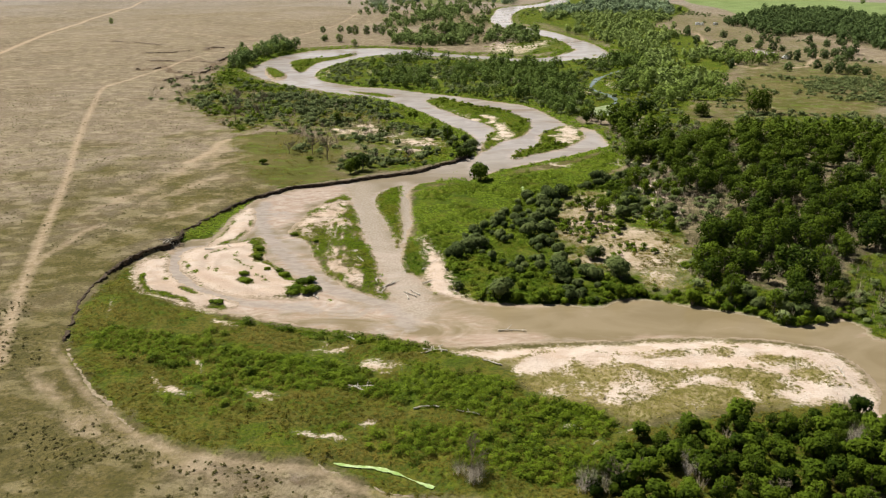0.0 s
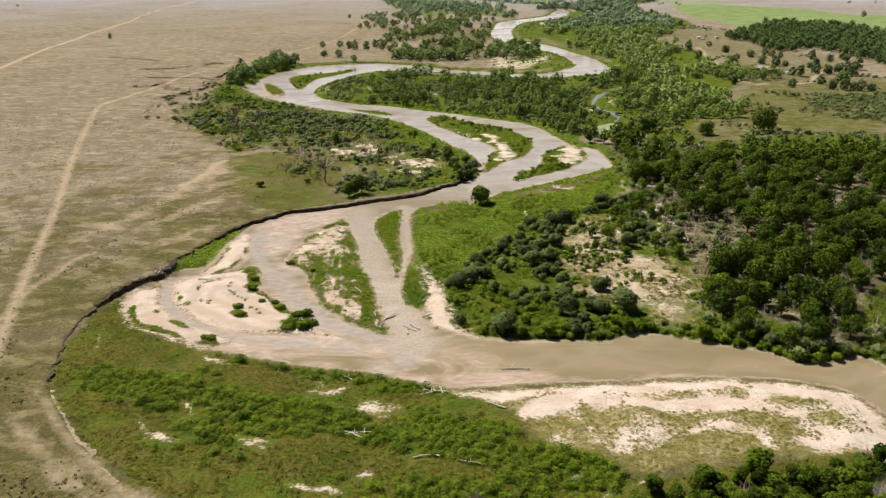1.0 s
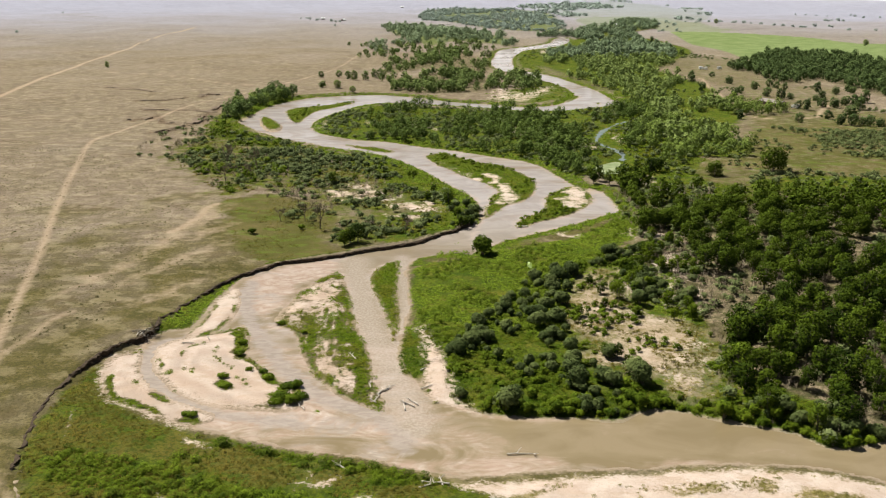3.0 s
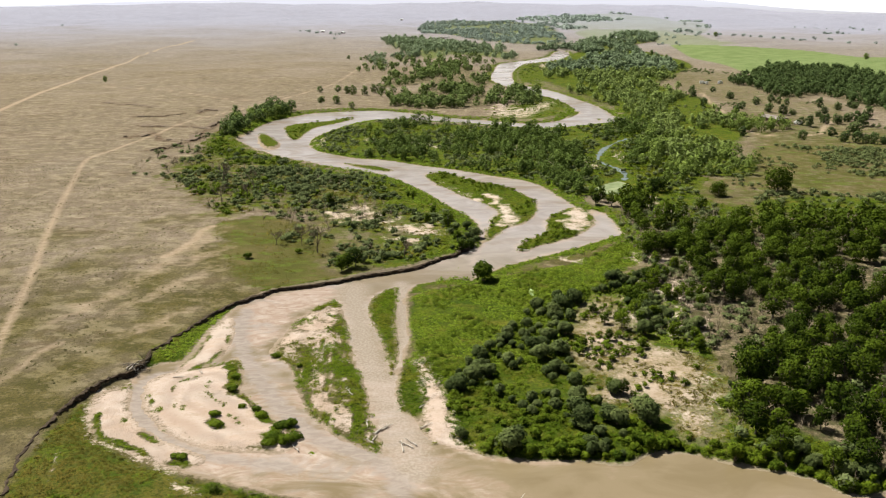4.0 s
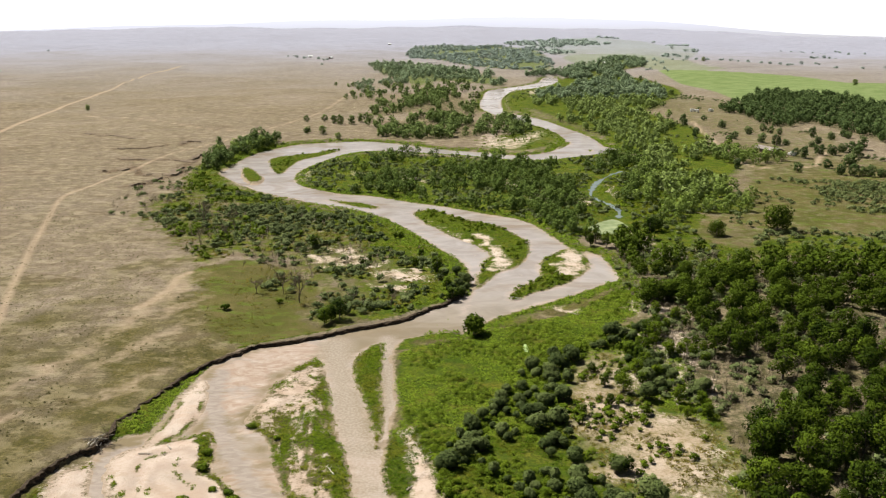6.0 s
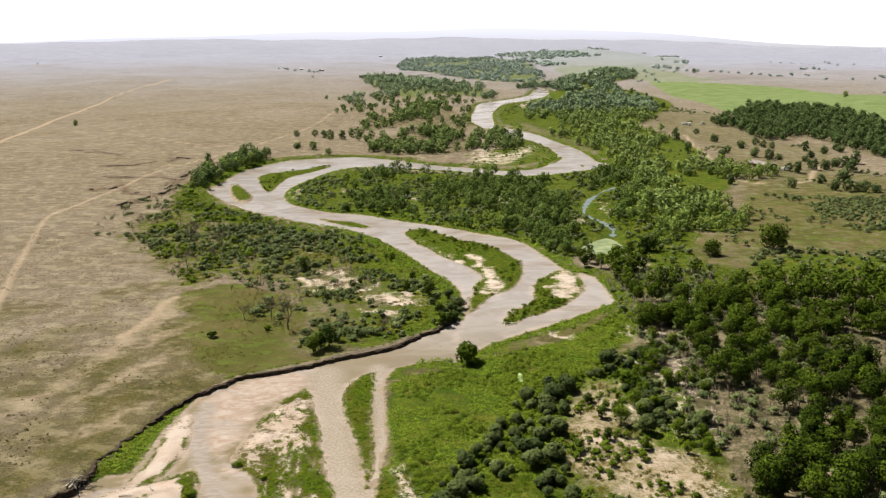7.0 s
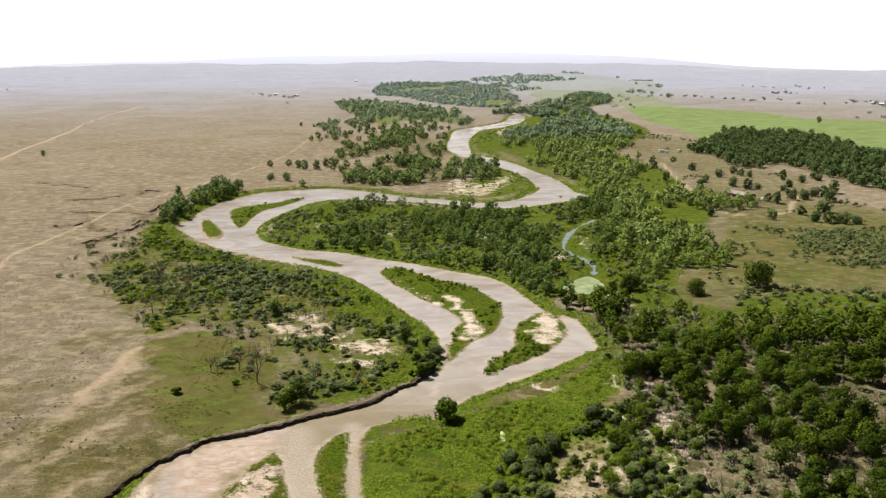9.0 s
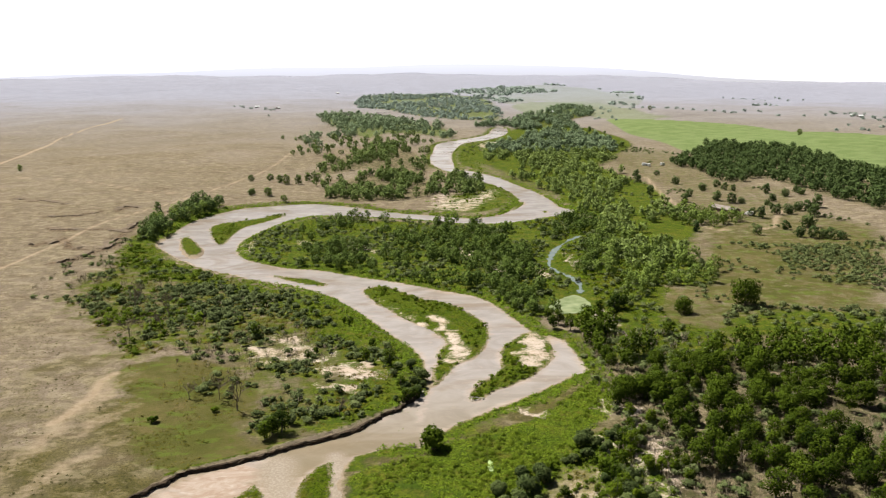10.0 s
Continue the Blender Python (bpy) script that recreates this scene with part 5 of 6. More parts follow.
up_r = clear(clumps(up_r[up_r[:, 1] < 640], 38, 0.05, 71), 8.0, (POND, 6))
up_r = up_r[distance(curve(STREAM, False), up_r[:, 0], up_r[:, 1] + 6, False) > 10]
up_v = clear(np.vstack([scatter([(120, 1410), (150, 1470), (215, 1450), (215, 1360), (180, 1350), (176, 1400)], 9.0, 1006), clumps(scatter(VALLEY_WOOD, 10.0, 986), 45, -0.4, 987)]), 7.0, (BAR_RIGHT, 3.0))
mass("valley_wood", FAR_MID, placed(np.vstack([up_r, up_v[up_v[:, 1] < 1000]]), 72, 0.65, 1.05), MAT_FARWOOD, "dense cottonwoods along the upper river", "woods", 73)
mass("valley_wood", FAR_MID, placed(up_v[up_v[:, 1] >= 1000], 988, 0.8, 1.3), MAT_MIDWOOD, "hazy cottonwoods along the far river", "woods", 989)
home_p = scatter(HOME_WOOD, 8.2, 74)
mass("plantation", FAR_MID, placed(home_p, 75, 0.75, 1.05), MAT_PLANTATION, "dark closed wood beside the green field", "woods", 76)
belt_p = np.vstack([clumps(clear(scatter(BELT_POND, 8, 81), 3, (POND, 8)), 25, -0.2, 82), scatter(BELT_FARM, 7, 83), clumps(clear(scatter(GROVE_LEFT, 7.5, 84), 4), 30, -0.5, 85)])
bend_p = np.vstack([scatter([(-153, 574), (-159, 618), (-148, 616), (-133, 572), (-134, 549), (-145, 553)], 6.0, 1026), scatter([(-147, 627), (-152, 677), (-141, 691), (-124, 669), (-118, 628), (-129, 604)], 6.5, 1027)])
mass("bend_trees", FAR_NEAR, placed(clear(bend_p, 3.0), 1028, 0.8, 1.15), MAT_FARWOOD, "bright green cottonwoods above the river bend", "woods", 1029)
mass("belt_trees", FAR_NEAR, placed(belt_p, 86, 0.45, 1.1), MAT_LOOPWOOD, "rounded green trees in belts between pastures", "woods", 87)
FARM_TREES = [(-377, 2094), (-347, 2033), (-321, 1991), (-289, 1985), (-273, 1941), (-269, 1972), (-366, 2107), (818, 1652), (813, 1620), (819, 1601), (835, 1611), (833, 1593), (845, 1580)]
PLAIN = [(355, 1483), (524, 1647), (614, 1480), (669, 1206), (1048, 1862), (1094, 2410), (888, 2754), (553, 2474), (377, 2284)]
plain_p = np.vstack([np.array(FARM_TREES, float), clumps(scatter(PLAIN, 40, 88), 150, 0.75, 89), clumps(scatter([(-160, 750), (-140, 1150), (-350, 2200), (-1500, 3600), (-1900, 3000), (-900, 1500)], 120, 900), 300, 1.1, 901)])
mass("scattered_trees", FAR_FAR, placed(plain_p, 902, 0.4, 0.7), MAT_HAZEWOOD, "scattered trees and windbreaks on the far plain", "trees", 903)
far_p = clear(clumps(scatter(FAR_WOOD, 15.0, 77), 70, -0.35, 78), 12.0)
mass("valley_groves", [far_shape(6.5, 24, 972, 34, 5.5, 0.9), far_shape(5.5, 20, 973, 28, 5.0, 0.9)], placed(clumps(scatter(FAR_GREEN, 26, 950), 170, 0.35, 951), 974, 0.7, 1.1), MAT_HAZEWOOD, "pale hazy groves far up the valley", "woods", 975)
mass("far_wood", FAR_FAR, placed(far_p, 79, 0.5, 0.9), MAT_HAZEWOOD, "hazy woods up the valley", "woods", 80)

# shrubs
OLIVES = [shrub_shape(h, w, 90 + k, n, 0.4) for k, (h, w, n) in enumerate(((3.2, 4.2, 950), (2.4, 3.2, 700), (4.0, 5.0, 1200), (2.8, 4.8, 950)))]
shrub_p = clumps(scatter(SHRUB_NORTH, 3.4, 95), 12, -0.3, 96)
shrub_p = clear(shrub_p, 2.0, (SAND_GROVE, 1.0))
shrub_p = shrub_p[np.random.RandomState(960).permutation(len(shrub_p))]
thicket_p = shrub_p[230:]
low_p = np.vstack([ clumps(scatter(SAND_GROVE, 2.0, 961), 6, 0.45, 962), clumps(clear(scatter(SHRUB_NORTH, 2.6, 963), 1.0, (SAND_GROVE, 0.5)), 9, 0.3, 964)])
shrub_p = np.vstack([shrub_p[:230], clumps(scatter(SAND_GROVE, 3.8, 913), 9, 0.75, 914)])
plant_things("olive_shrub", OLIVES, placed(shrub_p, 97, 0.4, 1.3), MAT_OLIVE, MAT_GREYWOOD,
             ["grey-green rounded shrub on the grassy river flat", "dusty green bushy shrub beside bare sand"], "shrub", "shrubs of the river flat", 98, ("stems", "foliage"))
mass("shrub_thicket", OLIVES, placed(thicket_p, 1011, 0.45, 1.1), MAT_OLIVE, "grey-green shrubs crowding the river flat", "shrubs", 1012)
single = np.array([SHRUB1[0], SHRUB1[2]], float)
plant_things("olive_shrub", OLIVES[2:3], placed(np.array([(7.5, 271.5)]), 108, 1.75, 1.8), MAT_COTTONWOOD, MAT_GREYWOOD, ["large round dark green bush at the water's edge"], "shrub", "", 109, ("stems", "foliage"))
WILLOWS = [shrub_shape(h, w, 100 + k, n, 0.34) for k, (h, w, n) in enumerate(((2.2, 3.2, 800), (3.4, 3.8, 1000), (1.6, 2.8, 650)))]
plant_things("willow_bush", WILLOWS, placed(single, 101, 0.9, 1.3), MAT_WILLOW, MAT_GREYWOOD, ["single round green bush on open grass"], "bush", "single bushes", 102, ("stems", "foliage"))
LOW_WILLOWS = [shrub_shape(h, w, 220 + k, n, 0.3, 9) for k, (h, w, n) in enumerate(((1.3, 3.6, 700), (1.6, 3.2, 700), (1.0, 3.8, 650)))]
plant_things("willow_bush", LOW_WILLOWS, [m @ Matrix.Diagonal((1.35, 1.35, 1.2, 1)) for m in sized(BAR_BUSHES, 106)], MAT_WILLOW, MAT_GREYWOOD, ["fresh green willow bush on a pale sand bar"], "bush", "bushes on the sand bars", 107, ("stems", "foliage"))
front_p = clear(scatter(FRONT_WOOD, 2.9, 103), 3.0)
hedge = curve(NORTH_EDGE, False, 5)
hedge = hedge[(hedge[:, 0] > 8) & (hedge[:, 0] < 84)]
r_hedge = np.random.RandomState(916)
hedge_p = np.vstack([hedge + (0, 1.6), hedge[::2] + (0, 4.0)]) + r_hedge.uniform(-0.9, 0.9, (len(hedge) + len(hedge[::2]), 2))
plant_things("willow_bush", WILLOWS, placed(front_p, 104, 0.6, 1.35), MAT_COTTONWOOD, MAT_GREYWOOD, ["dense dark green willow bush on the near bank"], "bush", "bushes on the near bank", 105, ("stems", "foliage"))

plant_things("willow_tree", COTTONWOODS, placed(scatter([(34, 112), (56, 117), (74, 117), (77, 106), (62, 95), (34, 95)], 4.3, 1017), 1018, 0.36, 0.58), MAT_COTTONWOOD, MAT_BARK, ["dark leafy willow tree on the near bank"], "tree", "willows on the near bank", 1019)
plant_things("willow_bush", WILLOWS, placed(clear(hedge_p[::2], 0.6), 917, 0.35, 1.15), MAT_WILLOW, MAT_GREYWOOD, ["dark bush overhanging the steep river bank"], "bush", "bushes along the bank", 918, ("stems", "foliage"))

LOW = [shrub_shape(2.0, 4.2, 110, 95, 0.64, lift=0.6), shrub_shape(1.5, 3.6, 111, 78, 0.58, lift=0.6), shrub_shape(2.7, 4.6, 112, 110, 0.66, lift=0.6)]
brush_p = clear(clumps(scatter(BRUSH_LEFT, 3.0, 113), 13, 0.0, 114), 9.0, (MEADOW, 1))
brush_p = np.vstack([brush_p[distance(curve(BRUSH_LEFT), brush_p[:, 0], brush_p[:, 1]) < -3 - 5 * relief(brush_p[:, 0], brush_p[:, 1], 16, 33)], scatter(OLIVE_STAND, 3.4, 34)])
brush_p = brush_p[(distance(curve(BRUSH_SAND), brush_p[:, 0], brush_p[:, 1]) > -1) | (np.arange(len(brush_p)) % 5 == 0)]
brush_p = brush_p[patches(SAND_PATCHES_MID, brush_p[:, 0], brush_p[:, 1]) < 0.5]
COVER = [tuft_shape(0.7, 2.8, 926, 30, 0.55), tuft_shape(0.5, 2.4, 927, 24, 0.5)]
cover_p = clumps(clear(scatter(BRUSH_LEFT, 2.6, 924), 2.5, (MEADOW, 1), (BRUSH_SAND, -1)), 12, -0.5, 925)
inland = distance(REACH, cover_p[:, 0], cover_p[:, 1], True, 45.0) + 7 * relief(cover_p[:, 0], cover_p[:, 1], 18, 35) > 22
dull_p, cover_p = cover_p[inland], cover_p[~inland]
dull_p = dull_p[distance(curve(BRUSH_LEFT), dull_p[:, 0], dull_p[:, 1]) < -2 - 6 * relief(dull_p[:, 0], dull_p[:, 1], 14, 36)]
rim_p = scatter([(-170, 420), (-170, 680), (130, 680), (130, 560), (60, 250), (-10, 250), (-60, 420)], 2.2, 930)
rim_d = distance(REACH, rim_p[:, 0], rim_p[:, 1])
rim_p = rim_p[(rim_d > 0.6) & (rim_d < 9 + 3 * relief(rim_p[:, 0], rim_p[:, 1], 20, 931)) & (distance(TERRACE_LAND, rim_p[:, 0], rim_p[:, 1]) > -12)]
green_p = np.vstack([clumps(clear(scatter(STREAM_GREEN, 2.6, 932), 3, (POND, 2)), 12, -0.4, 933), clumps(clear(scatter(GREEN_EAST, 2.8, 934), 3, (POND, 2)), 12, -0.2, 935), clumps(clear(scatter(GREEN_LOOP, 3.0, 936), 2), 14, -0.2, 937)])
green_p = green_p[distance(curve(STREAM, False), green_p[:, 0], green_p[:, 1], False) > 3.5]
mass("fresh_cover", COVER, placed(rim_p, 1024, 0.6, 1.2), MAT_FRESH, "bright fresh green growth along the water's edge", "grass", 1025)
cover_p = np.vstack([cover_p, green_p])
mass("willow_cover", COVER, placed(cover_p, 928, 0.6, 1.2), MAT_GRASS, "low fresh green cover along the river flats", "grass", 929)
mass("dull_cover", COVER, placed(clumps(dull_p, 9, -0.2, 37), 38, 0.5, 1.0), MAT_DRYGRASS, "olive dry grass and weeds between the brush", "grass", 39)
grey = (brush_p[:, 0] > -60) | (distance(curve(OLIVE_STAND), brush_p[:, 0], brush_p[:, 1]) < 0) | (relief(brush_p[:, 0], brush_p[:, 1], 15, 49) > 0.2)
mass("olive_brush", LOW, placed(brush_p[grey], 115, 0.5, 1.2), MAT_BRUSH, "grey-green brush on the left river flat", "brush", 116)
mass("willow_brush", LOW, placed(brush_p[~grey], 117, 0.4, 1.1), MAT_WILLOW, "fresh green willow brush on the left river flat", "brush", 118)
past_p = np.vstack([clumps(scatter(DEAD_BRUSH, 4.5, 1009), 10, 0.2, 1010), clumps(scatter(BRUSH_EDGE, 3.4, 969), 11, 0.55, 970), clumps(clear(scatter(GREEN_EAST, 6.0, 922), 2, (POND, 3)), 20, 0.1, 923), clumps(scatter(BELT_EAST, 3.4, 904), 14, -0.6, 905), clumps(scatter(EAST_BRUSH, 4.2, 1030), 18, 0.0, 1031), curve(CREEK_BANK, False, 9) + np.random.RandomState(1032).uniform(-2.5, 2.5, (len(curve(CREEK_BANK, False, 9)), 2)), clumps(clear(scatter(BELT_BACK, 5, 906), 2), 20, -0.3, 908), clumps(clear(scatter(BELT_POND, 5.5, 907), 2, (POND, 2)), 20, -0.3, 909), clumps(scatter(PASTURE, 6.0, 119), 30, 0.75, 120), clumps(clear(scatter(BIG_WOOD, 3.9, 121), 2.0), 12, -0.3, 910), clumps(clear(scatter(UPPER_RIGHT_WOOD, 10, 122), 3), 70, 0.2, 123)])
mass("flat_brush", LOW, placed(low_p, 965, 0.25, 0.75), MAT_WILLOW, "low green brush over sand and grass of the river flat", "brush", 966)
loop_b = clumps(clear(scatter(LOOP_WOOD, 4.2, 1020), 2.5, (POND, 3)), 16, -0.2, 1021)
mass("loop_brush", LOW, placed(loop_b[distance(curve(STREAM, False), loop_b[:, 0], loop_b[:, 1], False) > 3.5], 1022, 0.5, 1.2), MAT_BRUSH, "grey-green brush under the trees of the loop", "brush", 1023)
mass("pasture_brush", LOW, placed(past_p, 124, 0.5, 1.1), MAT_BRUSH, "low grey-green brush on pasture and under trees", "brush", 125)


# grass and reeds
def twig_shape(h, w, seed, count, wide=0.03):
    """Bare grey brush: thin slanting sticks."""
    r = np.random.RandomState(seed)
    a = r.uniform(0, math.tau, count)
    out = np.stack([np.cos(a), np.sin(a)], 1)
    foot, tip = out * r.uniform(0, 0.3, (count, 1)) * w, out * r.uniform(0.1, 0.5, (count, 1)) * w + r.normal(size=(count, 2)) * 0.1 * w
    side = np.stack([-np.sin(a), np.cos(a)], 1) * wide
    low, high = h * r.uniform(-0.05, 0.5, count), h * r.uniform(0.6, 1.1, count)
    v = np.zeros((count, 4, 3))
    v[:, 0, :2], v[:, 1, :2], v[:, 2, :2], v[:, 3, :2] = foot - side, foot + side, tip + side * 0.5, tip - side * 0.5
    v[:, 0, 2] = v[:, 1, 2] = low
    v[:, 2, 2] = v[:, 3, 2] = high
    shade = np.repeat(r.normal(size=(count, 3)) * 0.35 + (0, 0, 0.8), 4, 0)
    return None, None, v.reshape(-1, 3), np.arange(count * 4).reshape(-1, 4), shade / np.linalg.norm(shade, axis=1)[:, None]


TUFTS = [tuft_shape(0.28, 1.8, 130, 34, 0.24, 1.0, 0.15), tuft_shape(0.2, 1.6, 131, 30, 0.22, 1.0, 0.15), tuft_shape(0.42, 1.7, 132, 36, 0.24, 1.0, 0.2)]


def lush_points(outline, spacing, seed, gap=0.6):
    p = clear(scatter(outline, spacing, seed), gap)
    sand = np.minimum(distance(curve(SAND_BEACH), p[:, 0], p[:, 1]), distance(curve(SAND_GROVE), p[:, 0], p[:, 1]))
    pool_edge = np.minimum(distance(curve(ALGAE_PATCH), p[:, 0], p[:, 1]), distance(curve(ALGAE_RIBBON, False), p[:, 0], p[:, 1], False) - 1.5)
    return p[(sand > 0.5) & (pool_edge > -0.3) & (patches(SAND_PATCHES, p[:, 0], p[:, 1]) - 0.3 * relief(p[:, 0], p[:, 1], 2.5, 956) < 0.5)]


grass_p = np.vstack([clumps(lush_points(LUSH_BAR, 1.0, 140), 9, -0.75, 141), clumps(lush_points(LUSH_NORTH, 1.15, 142), 10, -0.7, 143), clumps(lush_points(SHRUB_NORTH, 1.3, 147), 10, -0.1, 148), lush_points(GREEN_CUT, 1.0, 144, 0.2), scatter(SPIT_GREEN, 1.0, 945)])
grass_p = np.vstack([grass_p, lush_points(LUSH_EAST, 1.3, 149)])
old = distance(EAST_OF_BLUFF, grass_p[:, 0], grass_p[:, 1], False, 60.0) + 5 * relief(grass_p[:, 0], grass_p[:, 1], 9, 919) < 30
old |= (band_distance(grass_p) > 2.0) & (relief(grass_p[:, 0], grass_p[:, 1], 12, 57) > -0.35)
old &= grass_p[:, 1] < 185 - 0.45 * grass_p[:, 0].clip(-60, 60)
old &= distance(curve(LUSH_BAR), grass_p[:, 0], grass_p[:, 1]) < 1
fresh = ~old & (grass_p[:, 1] > 212 + 8 * relief(grass_p[:, 0], grass_p[:, 1], 14, 54))
mass("fresh_grass", TUFTS, placed(grass_p[fresh], 1033, 0.7, 1.3), MAT_FRESH, "fresh bright green grass on the river flat", "grass", 1034)
mass("reed_grass", TUFTS, placed(grass_p[~old & ~fresh], 145, 0.6, 1.25), MAT_GRASS, "thick green reed grass on the point bar", "grass", 146)
mass("dry_grass", TUFTS, placed(grass_p[old], 920, 0.5, 1.0), MAT_DRYGRASS, "olive and yellowing grass under the old bank", "grass", 921)
isle_p = np.vstack([scatter(o, s, 150 + k) for k, (o, s) in enumerate(((ISLE_STRIP, 1.0), (ISLE_A, 1.8), (ISLE_B, 1.8), (ISLE_C, 1.4), (ISLE_D, 1.4), (ISLE_E, 1.4), (ISLE_F, 1.5)))])
sandy = np.minimum(distance(curve(ISLE_C_SAND), isle_p[:, 0], isle_p[:, 1]), distance(curve(ISLE_E_SAND), isle_p[:, 0], isle_p[:, 1])) + 2.2 * relief(isle_p[:, 0], isle_p[:, 1], 6, 27)
isle_p = isle_p[sandy > 0.3]
isle_bush = clumps(np.vstack([scatter(ISLE_C, 2.6, 998), scatter(ISLE_E, 2.6, 999), scatter(ISLE_B, 3.0, 1000), scatter(POINT_BAR, 5.0, 1001), scatter(BAR_RIGHT, 7.0, 1002)]), 9, 0.25, 1003)
isle_bush = isle_bush[np.minimum(distance(curve(ISLE_C_SAND), isle_bush[:, 0], isle_bush[:, 1]), distance(curve(ISLE_E_SAND), isle_bush[:, 0], isle_bush[:, 1])) > 0.5]
mass("island_brush", LOW, placed(isle_bush, 1004, 0.35, 0.75), MAT_WILLOW, "green willow bushes on the river islands", "brush", 1005)
bar_p = scatter(BAR_MIDDLE, 0.95, 160)
bar_p = bar_p[(patches(GREEN_PATCHES, bar_p[:, 0], bar_p[:, 1]) > 0.35) | (relief(bar_p[:, 0], bar_p[:, 1], 6, 161) > 0.1)]
west_p = np.vstack([scatter(BAR_WEST, 0.9, 157), scatter(BAR_CRESCENT, 0.9, 158), scatter(SPIT_NORTH, 0.9, 159)])
west_p = west_p[(np.maximum(patches(GREEN_PATCHES, west_p[:, 0], west_p[:, 1]), rim_mask(west_p[:, 0], west_p[:, 1])) > 0.5) | (relief(west_p[:, 0], west_p[:, 1], 5, 162) > 1.35)]
mass("island_grass", TUFTS, placed(np.vstack([isle_p, bar_p, west_p]), 162, 0.7, 1.3), MAT_GRASS, "green grass and seedlings on river islands", "grass", 163)
beach_p = scatter(SAND_BEACH, 0.8, 164)
beach_p = beach_p[beach_mask(beach_p[:, 0], beach_p[:, 1]) + 0.16 * relief(beach_p[:, 0], beach_p[:, 1], 3, 168) < 0.64]
grove_p = clumps(scatter(SAND_GROVE, 1.1, 911), 7, -0.1, 912)
mass("beach_grass", TUFTS, placed(np.vstack([beach_p, grove_p]), 166, 0.35, 0.8), MAT_BEACHGRASS, "thin dry grass on the sand bar", "grass", 167)

grove_w = clumps(scatter(SAND_GROVE, 1.25, 1013), 5, 0.15, 1014)
mass("grove_weeds", TUFTS, placed(grove_w, 1015, 0.6, 1.3), MAT_DRYGRASS, "olive weeds dotted over bare sandy ground", "grass", 1016)
mass("meadow_grass", TUFTS, placed(clumps(scatter(MEADOW, 2.0, 1035), 9, 0.0, 1036), 1037, 0.5, 1.2), MAT_DRYGRASS, "olive grass tufts on the meadow", "grass", 1038)
dots = clumps(scatter(PRAIRIE, 2.3, 170), 9, 0.15, 171)
dots = dots[(distance(TERRACE_LAND, dots[:, 0], dots[:, 1]) < -0.8)]
near_dots = clumps(scatter([(-78, 138), (-50, 109), (-25, 103), (-8, 92), (-40, 84), (-110, 90), (-112, 150), (-90, 170)], 1.5, 996), 11, 0.35, 997)
dots = np.vstack([dots, near_dots[distance(TERRACE_LAND, near_dots[:, 0], near_dots[:, 1]) < -1.5]])
TUSSOCKS = [tuft_shape(0.5, 1.0, 172, 16, 0.36), tuft_shape(0.35, 0.75, 173, 12, 0.3)]
mass("prairie_tussocks", TUSSOCKS, placed(dots, 174, 0.3, 1.0), MAT_TUSSOCK, "small dark tussocks dotted over dry prairie", "grass", 175)


def dead_shape(h, seed, spread=0.5):
    """A bare tree: trunk, then forking grey limbs and twigs."""
    r = np.random.RandomState(seed)
    wood, twig = ([], []), ([], [])

    def grow(p, d, length, radius, level):
        q = p + d * length * 0.5 + Vector(r.normal(size=3)) * length * 0.05
        e = q + (d + Vector(r.normal(size=3)) * 0.15).normalized() * length * 0.5
        tube(*(wood if level < 1 else twig), [p, q, e], [radius, radius * 0.8, radius * 0.5], 5 if level < 1 else 3)
        if level < 4:
            for _ in range(4 if level < 3 else 3):
                s = (d + Vector(r.normal(size=3)) * spread).normalized()
                s.z = abs(s.z) * 0.8 + 0.1
                grow(p.lerp(e, r.uniform(0.45, 1)), s.normalized(), length * r.uniform(0.5, 0.72), radius * 0.62, level + 1)

    grow(Vector((0, 0, -0.3)), Vector((0, 0, 1)), h * 0.42, 0.02 * h, 0)
    return *wood, *twig


BARE = [dead_shape(7.0, 180, 0.55), dead_shape(5.5, 181, 0.65), dead_shape(8.0, 182, 0.5)]
dead_p = np.array(DEAD + [(3, 103), (24, 100), (46, 96), (66, 112), (-74, 209), (70, 190), (85, 175), (76, 215), (95, 200), (66, 235), (110, 210), (88, 240), (60, 178), (100, 180), (-75, 340)], float)
plant_things("dead_tree", BARE, placed(dead_p[:len(DEAD)], 185, 1.4, 1.8), MAT_GREYWOOD, MAT_GREYWOOD, ["tall bare grey dead tree on the meadow edge"], "dead tree", "dead trees", 186, ("trunk", "bare_crown"))
plant_things("dead_tree", BARE, placed(dead_p[len(DEAD):], 183, 0.6, 1.0), MAT_GREYWOOD, MAT_GREYWOOD, ["bare grey dead tree with fine twigs"], "dead tree", "dead trees", 184, ("trunk", "bare_crown"))

tip_p = np.array(TIP_SHRUBS, float)
plant_things("olive_shrub", OLIVES, placed(tip_p, 940, 0.8, 1.2), MAT_OLIVE, MAT_GREYWOOD, ["dark green shrub crowding the point of the river bank"], "shrub", "shrubs on the point", 941, ("stems", "foliage"))
plant_things("cottonwood_tree", COTTONWOODS, placed(np.array(POND_TREES + [(-33, 285), (-37, 281), (-35.5, 284)], float), 942, 0.8, 1.0), MAT_COTTONWOOD, MAT_BARK, ["green cottonwood tree standing close to the water"], "tree", "trees by the water", 943)
plant_things("cottonwood_tree", COTTONWOODS, placed(np.array(BRUSH_TREES, float), 990, 0.45, 0.75), MAT_COTTONWOOD, MAT_BARK, ["small dark cottonwood tree rising from grey brush"], "tree", "trees in the brush", 991)
